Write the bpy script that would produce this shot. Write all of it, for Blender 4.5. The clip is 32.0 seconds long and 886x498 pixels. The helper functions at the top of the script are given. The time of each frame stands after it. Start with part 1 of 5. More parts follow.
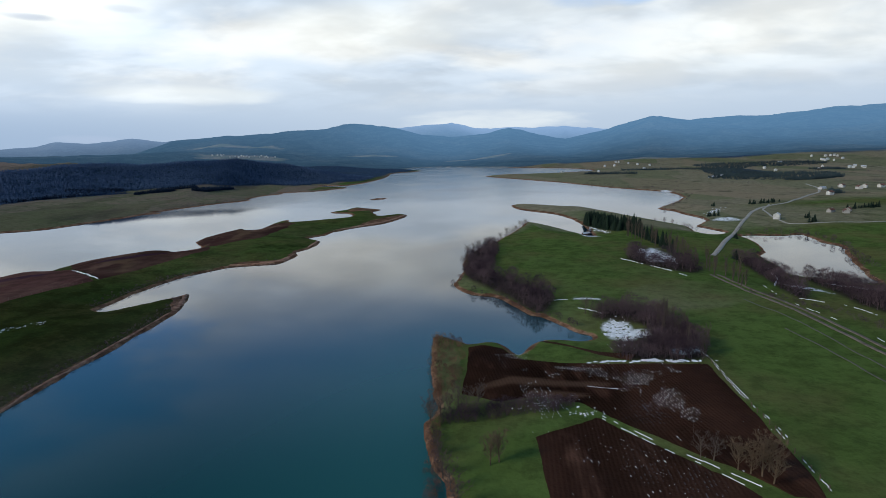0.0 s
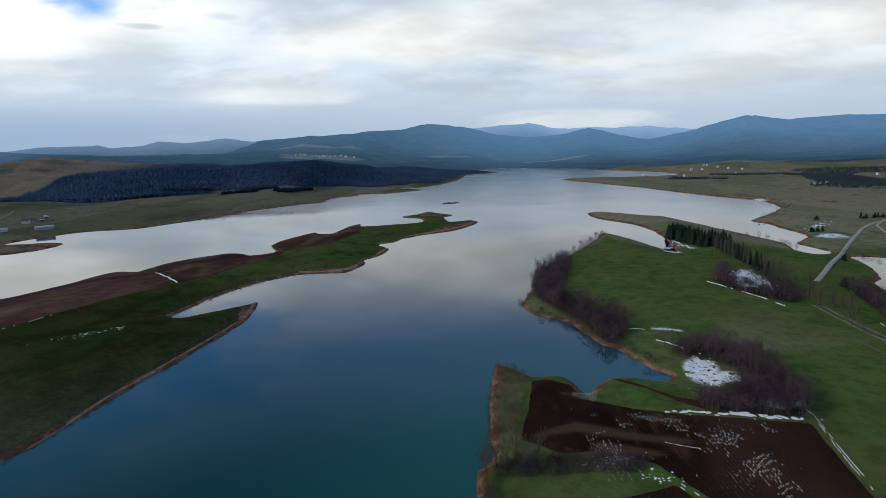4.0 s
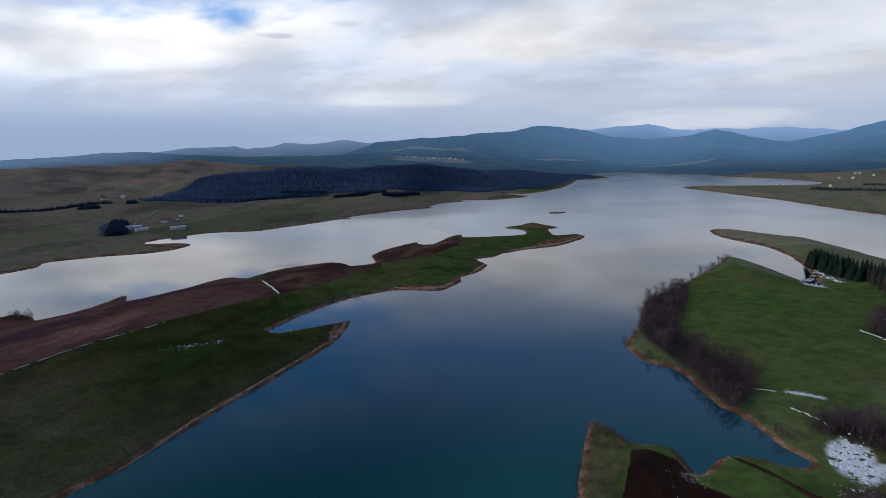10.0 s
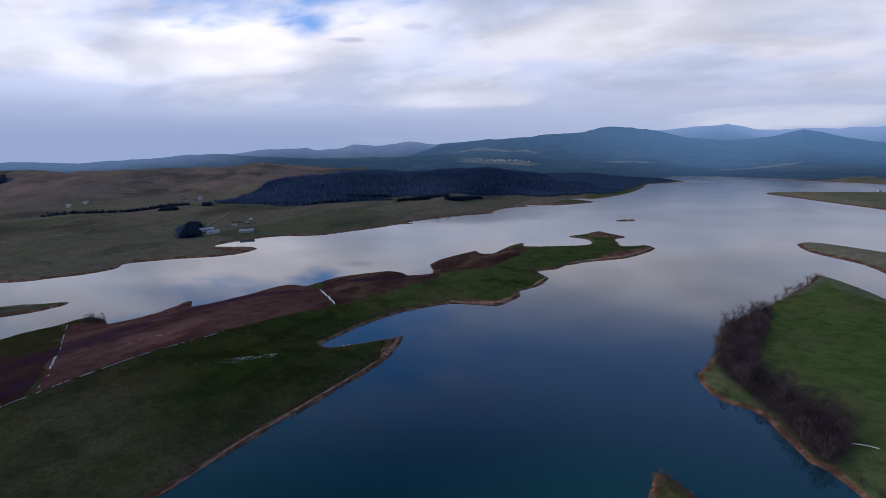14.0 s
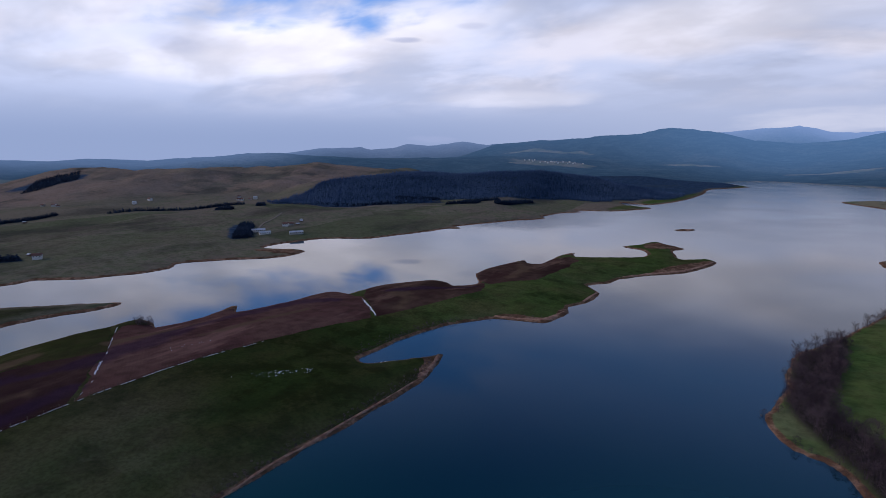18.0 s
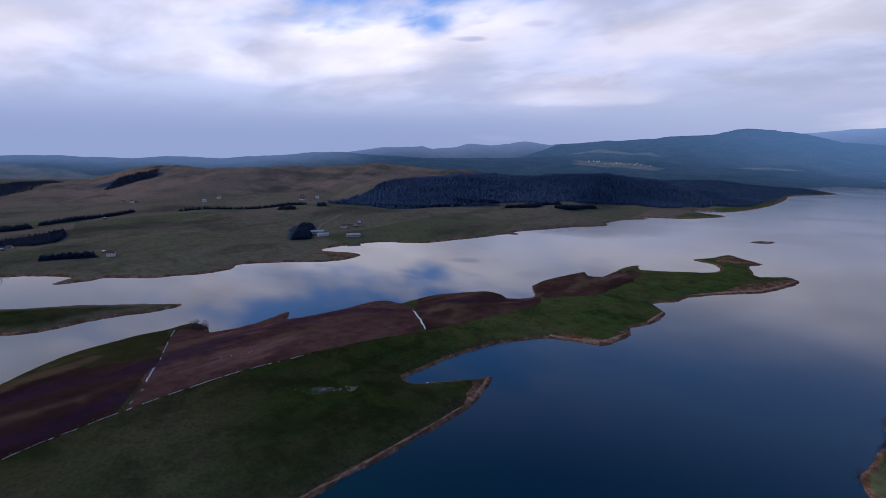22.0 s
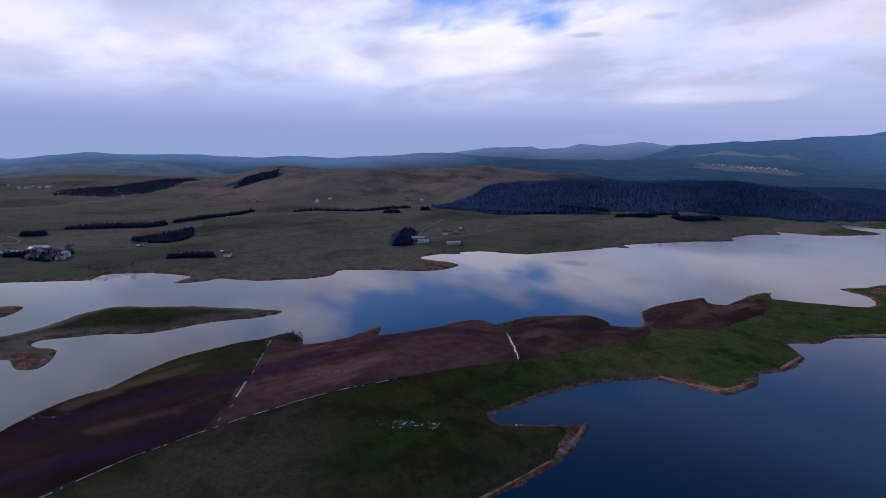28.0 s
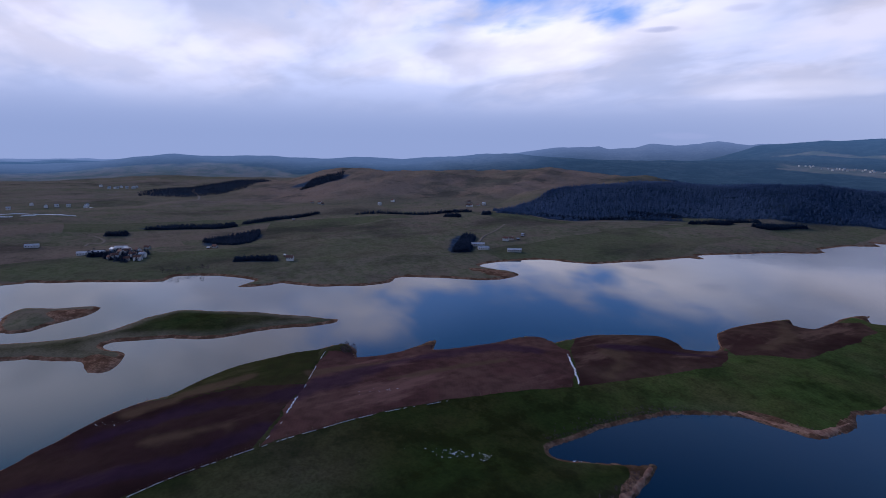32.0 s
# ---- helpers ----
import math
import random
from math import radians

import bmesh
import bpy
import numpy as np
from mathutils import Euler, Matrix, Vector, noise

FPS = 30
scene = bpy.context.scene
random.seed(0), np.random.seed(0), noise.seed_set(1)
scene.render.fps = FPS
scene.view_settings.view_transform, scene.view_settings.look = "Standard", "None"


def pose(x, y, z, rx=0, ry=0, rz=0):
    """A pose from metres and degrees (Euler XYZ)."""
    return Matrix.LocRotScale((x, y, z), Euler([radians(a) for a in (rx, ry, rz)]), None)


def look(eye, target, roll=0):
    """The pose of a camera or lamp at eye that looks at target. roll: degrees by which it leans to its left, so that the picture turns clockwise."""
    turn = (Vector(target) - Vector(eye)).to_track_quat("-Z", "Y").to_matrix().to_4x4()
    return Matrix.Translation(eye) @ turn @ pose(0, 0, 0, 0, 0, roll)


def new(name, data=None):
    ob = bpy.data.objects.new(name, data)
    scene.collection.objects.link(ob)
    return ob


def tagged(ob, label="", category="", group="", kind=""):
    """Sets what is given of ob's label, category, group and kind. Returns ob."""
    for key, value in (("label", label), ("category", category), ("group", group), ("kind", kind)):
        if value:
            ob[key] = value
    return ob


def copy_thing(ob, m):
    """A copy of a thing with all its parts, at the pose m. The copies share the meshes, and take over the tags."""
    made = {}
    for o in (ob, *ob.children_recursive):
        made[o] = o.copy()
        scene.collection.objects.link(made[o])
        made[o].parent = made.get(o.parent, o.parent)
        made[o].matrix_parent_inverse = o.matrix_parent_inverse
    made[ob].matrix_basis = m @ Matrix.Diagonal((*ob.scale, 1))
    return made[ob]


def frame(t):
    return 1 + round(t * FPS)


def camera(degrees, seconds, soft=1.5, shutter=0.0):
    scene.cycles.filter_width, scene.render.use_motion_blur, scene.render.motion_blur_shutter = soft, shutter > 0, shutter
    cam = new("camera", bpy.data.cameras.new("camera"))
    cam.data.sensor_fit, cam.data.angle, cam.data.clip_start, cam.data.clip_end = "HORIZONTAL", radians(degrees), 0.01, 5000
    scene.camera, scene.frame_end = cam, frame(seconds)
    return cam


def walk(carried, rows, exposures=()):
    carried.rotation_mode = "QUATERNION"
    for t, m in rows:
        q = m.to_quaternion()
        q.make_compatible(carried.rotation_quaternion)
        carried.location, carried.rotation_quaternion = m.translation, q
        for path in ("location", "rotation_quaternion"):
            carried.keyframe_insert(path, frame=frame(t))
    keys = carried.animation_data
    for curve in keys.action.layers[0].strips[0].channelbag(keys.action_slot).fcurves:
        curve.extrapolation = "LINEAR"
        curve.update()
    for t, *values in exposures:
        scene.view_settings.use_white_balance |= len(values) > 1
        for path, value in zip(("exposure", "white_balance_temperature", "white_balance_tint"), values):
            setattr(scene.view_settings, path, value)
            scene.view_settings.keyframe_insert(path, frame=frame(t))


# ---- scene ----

# Camera: seconds, x, y, z, heading, pitch, lean
cam = camera(79.09, 32.0, soft=0.7)
PATH = [
    (0.0, 0.00, -0.00, 67.05, 0.00, -10.38, -1.20),
    (1.0, 0.86, 4.65, 67.89, 1.99, -10.29, -1.17),
    (2.0, 1.44, 7.64, 69.35, 3.87, -10.26, -1.11),
    (3.0, 2.23, 9.65, 71.25, 5.91, -10.26, -1.02),
    (4.0, 2.77, 11.59, 73.07, 7.94, -10.29, -0.91),
    (5.5, 3.42, 16.00, 75.36, 10.91, -10.21, -0.80),
    (7.0, 4.11, 19.83, 77.65, 13.82, -10.13, -0.71),
    (8.0, 4.36, 22.12, 79.26, 15.94, -10.13, -0.64),
    (9.0, 4.51, 24.93, 80.74, 17.74, -10.11, -0.60),
    (10.0, 4.69, 28.26, 81.94, 19.43, -10.08, -0.56),
    (11.0, 4.66, 31.33, 83.20, 21.16, -10.04, -0.57),
    (12.0, 4.46, 34.27, 84.43, 22.96, -9.99, -0.55),
    (13.0, 4.31, 37.03, 85.94, 24.77, -9.96, -0.54),
    (14.0, 3.91, 39.83, 87.40, 26.33, -9.94, -0.53),
    (15.5, 3.19, 44.27, 89.74, 28.53, -9.98, -0.33),
    (17.0, 2.20, 48.78, 91.88, 30.76, -10.00, -0.08),
    (18.0, 1.05, 51.68, 92.70, 31.74, -9.96, 0.07),
    (19.0, -0.05, 55.04, 93.63, 32.72, -9.94, 0.14),
    (20.0, -0.93, 57.93, 95.00, 34.14, -9.97, 0.26),
    (21.0, -2.37, 61.02, 96.86, 36.20, -10.06, 0.44),
    (22.0, -3.71, 64.18, 98.36, 38.14, -10.11, 0.57),
    (23.0, -5.11, 67.18, 99.78, 39.93, -10.14, 0.66),
    (24.0, -6.46, 70.34, 101.22, 41.62, -10.18, 0.73),
    (25.0, -7.81, 73.47, 102.68, 43.56, -10.24, 0.77),
    (26.5, -10.38, 77.78, 104.86, 46.56, -10.32, 0.82),
    (28.0, -13.24, 81.39, 106.98, 49.47, -10.34, 0.89),
    (29.0, -15.21, 83.49, 108.33, 51.28, -10.36, 0.85),
    (30.0, -17.21, 86.25, 109.73, 53.22, -10.41, 0.79),
    (31.0, -18.99, 88.78, 111.06, 55.16, -10.44, 0.81),
    (32.0, -21.11, 91.12, 112.63, 56.24, -10.47, 0.76),
]
GRADE = [(0.0, 0.27, 6100, 5), (4.0, 0.18, 6100, 5), (9.0, 0.04, 6000, 9), (13.0, -0.03, 5800, 18), (19.0, -0.09, 5660, 22), (25.0, -0.12, 5510, 27), (32.0, -0.12, 5400, 27)]
walk(cam, [(t, pose(x, y, z, 90 + pitch, 0, head) @ pose(0, 0, 0, 0, 0, lean)) for t, x, y, z, head, pitch, lean in PATH], GRADE)

# ---- light ----
SUN_AZ, SUN_EL = 110.0, 30.0      # degrees left of the first heading, and above the horizon
world = bpy.data.worlds.new("overcast_sky")
scene.world = world
world.use_nodes = True


def build_world():
    nt = world.node_tree
    nt.nodes.clear()
    link = nt.links.new

    def math_(op, a, b=None, c=None, clamp=False):
        n = nt.nodes.new("ShaderNodeMath")
        n.operation, n.use_clamp = op, clamp
        for i, v in enumerate((a, b, c)):
            if v is None:
                continue
            if isinstance(v, (int, float)):
                n.inputs[i].default_value = v
            else:
                link(v, n.inputs[i])
        return n.outputs[0]

    def mixc(fac, a, b):
        n = nt.nodes.new("ShaderNodeMix")
        n.data_type = "RGBA"
        for i, v in ((0, fac), (6, a), (7, b)):
            if isinstance(v, (int, float)):
                n.inputs[i].default_value = v
            elif isinstance(v, tuple):
                n.inputs[i].default_value = (*v, 1)
            else:
                link(v, n.inputs[i])
        return n.outputs[2]

    def ramp(value, lo, hi):
        n = nt.nodes.new("ShaderNodeMapRange")
        n.interpolation_type = "SMOOTHSTEP"
        link(value, n.inputs[0])
        n.inputs[1].default_value, n.inputs[2].default_value = lo, hi
        return n.outputs[0]

    sky = nt.nodes.new("ShaderNodeTexSky")
    sky.sky_type, sky.sun_disc = "NISHITA", False
    sky.sun_elevation, sky.sun_rotation = radians(SUN_EL), radians(-SUN_AZ)
    sky.altitude, sky.dust_density = 1100, 1.5
    geo = nt.nodes.new("ShaderNodeTexCoord")
    sep = nt.nodes.new("ShaderNodeSeparateXYZ")
    link(geo.outputs["Generated"], sep.inputs[0])
    x, y, z = sep.outputs
    up = math_("MAXIMUM", z, 0.0)
    # the layer of cloud lies flat: the way upwards meets it at x / z, y / z
    deep = math_("ADD", up, 0.22)
    comb = nt.nodes.new("ShaderNodeCombineXYZ")
    link(math_("DIVIDE", x, deep), comb.inputs[0])
    link(math_("DIVIDE", y, deep), comb.inputs[1])
    turn = nt.nodes.new("ShaderNodeMapping")
    turn.inputs["Rotation"].default_value = (0, 0, radians(-52))
    turn.inputs["Scale"].default_value = (0.95, 1.35, 1)
    link(comb.outputs[0], turn.inputs[0])

    def cloud(scale, detail, shift, distort=0.3):
        m = nt.nodes.new("ShaderNodeVectorMath")
        m.operation = "ADD"
        link(turn.outputs[0], m.inputs[0])
        m.inputs[1].default_value = shift
        n = nt.nodes.new("ShaderNodeTexNoise")
        n.inputs["Scale"].default_value, n.inputs["Detail"].default_value = scale, detail
        n.inputs["Roughness"].default_value, n.inputs["Distortion"].default_value = 0.5, distort
        link(m.outputs[0], n.inputs["Vector"])
        return n.outputs["Fac"]

    big = cloud(0.9, 5, (3.1, 0.7, 0))
    small = cloud(2.4, 4, (0.2, 5.3, 0))
    body = math_("ADD", math_("MULTIPLY", big, 0.7), math_("MULTIPLY", small, 0.3))
    edge = cloud(4.6, 4, (7.7, 2.4, 0), 0.3)
    body = math_("ADD", math_("MULTIPLY", body, 0.85), math_("MULTIPLY", edge, 0.15))
    lit = ramp(body, 0.42, 0.60)

    def lobe(az, el, wide, tall, soft=1.0):
        """A soft oval in the sky round one direction, in degrees."""
        a = radians(az)
        side = math_("ADD", math_("MULTIPLY", x, math.cos(a)), math_("MULTIPLY", y, math.sin(a)))
        front = math_("ADD", math_("MULTIPLY", x, -math.sin(a)), math_("MULTIPLY", y, math.cos(a)))
        u = math_("DIVIDE", side, math.sin(radians(wide)))
        v = math_("DIVIDE", math_("SUBTRACT", z, math.sin(radians(el))), math.sin(radians(tall)))
        q = math_("ADD", math_("MULTIPLY", u, u), math_("MULTIPLY", v, v))
        q = math_("ADD", q, math_("ADD", math_("MULTIPLY", math_("SUBTRACT", small, 0.5), 2.6), math_("MULTIPLY", math_("SUBTRACT", edge, 0.5), 1.6)))
        return math_("MULTIPLY", math_("SUBTRACT", 1.0, ramp(q, 0.0, 1.0 + soft)), math_("GREATER_THAN", front, 0.0))

    blue_sky = nt.nodes.new("ShaderNodeVectorMath")
    blue_sky.operation = "SCALE"
    link(sky.outputs[0], blue_sky.inputs[0])
    blue_sky.inputs["Scale"].default_value = 0.11
    grey = mixc(ramp(up, 0.0, 0.16), (0.445, 0.51, 0.615), (0.61, 0.655, 0.725))
    west = ramp(math_("ADD", math_("MULTIPLY", x, -0.94), math_("MULTIPLY", y, 0.34)), 0.35, 0.95)
    grey = mixc(math_("MULTIPLY", west, ramp(up, 0.13, 0.02)), grey, (0.30, 0.37, 0.49))
    tone = mixc(math_("MULTIPLY", lit, ramp(up, 0.05, 0.17)), grey, (0.785, 0.762, 0.742))
    # banks of bright cloud: bearing, height, half width, half height, strength
    for az, el, wide, tall, power in [(57, 8.4, 9, 1.5, 0.5), (47, 10.6, 8, 2.0, 0.88), (37, 12.6, 8, 1.9, 0.8), (30, 14.5, 6, 1.6, 0.35), (9, 11.4, 8, 2.2, 0.5), (-3, 13.5, 14, 2.2, 0.3),
                                      (-5, 2.9, 8, 0.9, 0.4), (-30, 9, 14, 2.6, 0.35), (84, 9.5, 10, 2.4, 0.3), (24, 5.6, 7, 0.8, 0.4), (66, 12, 8, 2.0, 0.3), (33, 11.5, 5, 2.0, 0.2)]:
        tone = mixc(math_("MULTIPLY", lobe(az, el, wide, tall), power), tone, (1.0, 0.96, 0.885))
    streak = math_("MAXIMUM", math_("MAXIMUM", lobe(35.6, 11.3, 2.0, 0.3, 0.3), math_("MULTIPLY", math_("MAXIMUM", lobe(29, 12.6, 1.8, 0.35, 0.3), lobe(57, 9.8, 2.6, 0.8, 0.6)), 0.5)), math_("MULTIPLY", lobe(33, 1.6, 2.6, 0.4, 0.3), 0.5))
    tone = mixc(math_("MULTIPLY", streak, 0.6), tone, (0.42, 0.46, 0.58))
    gain = math_("ADD", 0.95, math_("MULTIPLY", 0.16, ramp(math_("ADD", math_("MULTIPLY", x, -0.966), math_("MULTIPLY", y, 0.259)), 0.25, 1.0)))
    relief = ramp(math_("ADD", math_("MULTIPLY", cloud(1.7, 4, (1.3, 8.2, 0), 0.3), 0.8), math_("MULTIPLY", edge, 0.2)), 0.38, 0.60)
    relief = math_("MULTIPLY", math_("SUBTRACT", relief, 0.6), ramp(up, 0.05, 0.15))
    gain = math_("MULTIPLY", gain, math_("ADD", 1.0, math_("MULTIPLY", 0.24, relief)))
    lift = nt.nodes.new("ShaderNodeVectorMath")
    lift.operation = "SCALE"
    link(tone, lift.inputs[0])
    link(gain, lift.inputs["Scale"])
    tone = lift.outputs[0]
    gap = math_("MAXIMUM", math_("MULTIPLY", ramp(body, 0.40, 0.30), ramp(up, 0.12, 0.22)), lobe(46, 19.2, 24, 7.0, 0.2))
    gap = math_("MAXIMUM", gap, math_("MULTIPLY", lobe(-18, 14.6, 6, 1.2), 0.5))
    tone = mixc(gap, tone, mixc(0.6, blue_sky.outputs[0], (0.19, 0.45, 0.93)))
    # the cloud opens overhead to deep blue sky
    tone = mixc(math_("MULTIPLY", ramp(math_("SUBTRACT", up, math_("MULTIPLY", ramp(x, -0.72, -0.92), 0.12)), 0.225, 0.36), 0.85), tone, (0.085, 0.25, 0.52))
    tone = mixc(ramp(math_("SUBTRACT", up, math_("MULTIPLY", ramp(x, -0.72, -0.92), 0.10)), 0.34, 0.58), tone, (0.024, 0.085, 0.20))
    out = nt.nodes.new("ShaderNodeBackground")
    link(tone, out.inputs[0])
    out.inputs[1].default_value = 1.0
    end = nt.nodes.new("ShaderNodeOutputWorld")
    link(out.outputs[0], end.inputs[0])


build_world()
sun = new("sun", bpy.data.lights.new("sun", "SUN"))
sun.data.energy, sun.data.angle, sun.data.color = 1.35, radians(12), (1.0, 0.90, 0.76)
sa, se = radians(SUN_AZ), radians(SUN_EL)
sun.matrix_world = look((0, 0, 0), (math.sin(sa) * math.cos(se), -math.cos(sa) * math.cos(se), -math.sin(se)))


# ---- materials ----
class Nodes:
    """A few words for writing node materials."""

    def __init__(self, name):
        self.mat = bpy.data.materials.new(name)
        self.mat.use_nodes = True
        self.tree = self.mat.node_tree
        self.bsdf = self.tree.nodes["Principled BSDF"]
        self.link = self.tree.links.new

    def put(self, socket, v):
        if isinstance(v, (int, float)):
            socket.default_value = v
        elif isinstance(v, tuple):
            socket.default_value = (*v, 1) if socket.type == "RGBA" and len(v) == 3 else v
        else:
            self.link(v, socket)

    def set(self, **values):
        for k, v in values.items():
            self.put(self.bsdf.inputs[k.replace("_", " ")], v)
        return self.mat

    def place(self, scale=(1, 1, 1), turn=0.0):
        c = self.tree.nodes.new("ShaderNodeNewGeometry").outputs["Position"]
        m = self.tree.nodes.new("ShaderNodeMapping")
        m.inputs["Scale"].default_value = scale
        m.inputs["Rotation"].default_value = (0, 0, radians(turn))
        self.link(c, m.inputs[0])
        return m.outputs[0]

    def noise(self, size, detail=4, vector=None, rough=0.55):
        n = self.tree.nodes.new("ShaderNodeTexNoise")
        n.inputs["Scale"].default_value, n.inputs["Detail"].default_value, n.inputs["Roughness"].default_value = 1 / size, detail, rough
        self.link(vector if vector is not None else self.place(), n.inputs["Vector"])
        return n.outputs["Fac"]

    def wave(self, size, turn, distort=1.0):
        n = self.tree.nodes.new("ShaderNodeTexWave")
        n.inputs["Scale"].default_value, n.inputs["Distortion"].default_value = 0.314 / size, distort
        n.inputs["Detail"].default_value, n.inputs["Detail Scale"].default_value = 2, 0.3
        self.link(self.place(turn=turn), n.inputs["Vector"])
        return n.outputs["Fac"]

    def ramp(self, v, lo, hi, a=0.0, b=1.0):
        n = self.tree.nodes.new("ShaderNodeMapRange")
        n.interpolation_type = "SMOOTHSTEP"
        self.link(v, n.inputs[0])
        for i, w in enumerate((lo, hi, a, b)):
            n.inputs[i + 1].default_value = w
        return n.outputs[0]

    def math(self, op, a, b=0.0):
        n = self.tree.nodes.new("ShaderNodeMath")
        n.operation = op
        self.put(n.inputs[0], a), self.put(n.inputs[1], b)
        return n.outputs[0]

    def mix(self, fac, a, b):
        n = self.tree.nodes.new("ShaderNodeMix")
        n.data_type = "RGBA"
        self.put(n.inputs[0], fac), self.put(n.inputs[6], a), self.put(n.inputs[7], b)
        return n.outputs[2]

    def cells(self, size, scale, turn):
        n = self.tree.nodes.new("ShaderNodeTexVoronoi")
        n.inputs["Scale"].default_value, n.inputs["Randomness"].default_value = 1 / size, 0.85
        self.link(self.place(scale, turn), n.inputs["Vector"])
        q = self.tree.nodes.new("ShaderNodeSeparateColor")
        self.link(n.outputs["Color"], q.inputs[0])
        return q.outputs[0], q.outputs[1]

    def attr(self, name):
        n = self.tree.nodes.new("ShaderNodeAttribute")
        n.attribute_name = name
        return n.outputs["Fac"]

    def random(self):
        return self.tree.nodes.new("ShaderNodeObjectInfo").outputs["Random"]

    def island(self):
        return self.tree.nodes.new("ShaderNodeNewGeometry").outputs["Random Per Island"]

    def bump(self, height, strength=0.4, distance=0.3):
        n = self.tree.nodes.new("ShaderNodeBump")
        n.inputs["Strength"].default_value, n.inputs["Distance"].default_value = strength, distance
        self.link(height, n.inputs["Height"])
        self.link(n.outputs[0], self.bsdf.inputs["Normal"])


def ground_material():
    m = Nodes("meadow_ground")
    fine, mid, big, huge = m.noise(1.3, 6), m.noise(9, 5), m.noise(45, 4), m.noise(170, 3)
    grass = m.mix(m.ramp(mid, 0.35, 0.7), GRASS_A, GRASS_B)
    grass = m.mix(m.ramp(big, 0.42, 0.68, 0, 0.7), grass, GRASS_C)
    grass = m.mix(m.math("MULTIPLY", m.attr("dull"), 0.86), grass, m.mix(m.ramp(big, 0.35, 0.65), (0.022, 0.036, 0.009), (0.038, 0.037, 0.012)))
    blotch = m.ramp(m.noise(14, 6, rough=0.7), 0.46, 0.60, 0, 0.75)
    grass = m.mix(m.math("MULTIPLY", m.attr("dull"), blotch), grass, (0.020, 0.022, 0.007))
    dry = m.mix(m.ramp(mid, 0.35, 0.68), (0.205, 0.176, 0.118), (0.150, 0.150, 0.084))
    dry = m.mix(m.ramp(big, 0.40, 0.66, 0, 0.6), dry, (0.205, 0.148, 0.118))
    one, two = m.cells(95, (1, 0.42, 1), 38)
    dry = m.mix(m.ramp(one, 0.45, 0.9, 0, 0.6), dry, (0.098, 0.118, 0.052))
    dry = m.mix(m.ramp(two, 0.55, 0.95, 0, 0.55), dry, (0.260, 0.186, 0.142))
    dry = m.mix(m.ramp(m.noise(150, 6, m.place((1, 0.6, 1), 30), 0.6), 0.50, 0.66, 0, 0.75), dry, (0.060, 0.054, 0.044))
    dryness = m.ramp(m.math("ADD", m.attr("dry"), m.math("MULTIPLY", m.math("SUBTRACT", huge, 0.42), 1.3)), 0.12, 0.85)
    hill = m.mix(m.ramp(m.noise(110, 6, rough=0.7), 0.46, 0.60), (0.300, 0.200, 0.148), (0.080, 0.072, 0.062))
    dry = m.mix(m.attr("heath"), dry, hill)
    dry = m.mix(m.math("MULTIPLY", m.attr("upland"), m.ramp(big, 0.3, 0.7, 0.15, 0.65)), dry, m.mix(m.ramp(two, 0.3, 0.7), (0.300, 0.228, 0.180), (0.225, 0.196, 0.140)))
    east = m.mix(m.ramp(mid, 0.35, 0.68), (0.285, 0.248, 0.160), (0.225, 0.200, 0.122))
    east = m.mix(m.ramp(one, 0.40, 0.9, 0, 0.7), east, (0.165, 0.185, 0.088))
    east = m.mix(m.ramp(two, 0.50, 0.95, 0, 0.7), east, (0.310, 0.240, 0.155))
    east = m.mix(m.ramp(m.noise(38, 6, rough=0.7), 0.56, 0.64, 0, 0.55), east, (0.070, 0.068, 0.040))
    east = m.mix(m.ramp(m.noise(120, 5, rough=0.7), 0.56, 0.66, 0, 0.45), east, (0.100, 0.088, 0.068))
    dry = m.mix(m.attr("east"), dry, east)
    col = m.mix(dryness, grass, dry)
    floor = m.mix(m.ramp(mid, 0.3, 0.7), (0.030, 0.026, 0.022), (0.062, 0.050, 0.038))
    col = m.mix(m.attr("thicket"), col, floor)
    wood = m.mix(m.ramp(mid, 0.35, 0.65), HAZY_WOOD_A, HAZY_WOOD_B)
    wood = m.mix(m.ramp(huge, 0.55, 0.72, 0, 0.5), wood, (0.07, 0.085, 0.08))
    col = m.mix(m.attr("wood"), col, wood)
    sand = m.mix(m.ramp(fine, 0.3, 0.7), (0.36, 0.215, 0.135), (0.20, 0.102, 0.064))
    sand = m.mix(m.ramp(mid, 0.42, 0.58, 0, 0.8), sand, (0.120, 0.058, 0.034))
    col = m.mix(m.ramp(m.math("ADD", m.attr("sand"), m.math("MULTIPLY", m.math("SUBTRACT", mid, 0.5), 0.8)), 0.4, 0.62), col, sand)
    col = m.mix(m.math("MULTIPLY", m.attr("snow"), m.ramp(m.noise(2.2, 5), 0.40, 0.46)), col, (0.92, 0.93, 0.94))
    lush = m.math("SUBTRACT", 1.0, m.math("MULTIPLY", m.math("MAXIMUM", m.attr("east"), m.attr("dry")), 0.75))
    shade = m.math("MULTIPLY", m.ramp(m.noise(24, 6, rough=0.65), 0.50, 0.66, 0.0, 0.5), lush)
    col = m.mix(shade, col, (0.014, 0.020, 0.008))
    col = m.mix(m.math("MULTIPLY", m.ramp(fine, 0.38, 0.70, 0.0, 0.40), lush), col, (0.018, 0.024, 0.010))
    col = m.mix(m.ramp(m.noise(4.5, 7, rough=0.75), 0.48, 0.60, 0.0, 0.18), col, (0.016, 0.018, 0.008))
    m.bump(m.math("ADD", fine, m.math("MULTIPLY", mid, 2.0)), 0.5, 0.5)
    return m.set(Base_Color=col, Roughness=1.0, Specular_IOR_Level=0.0)


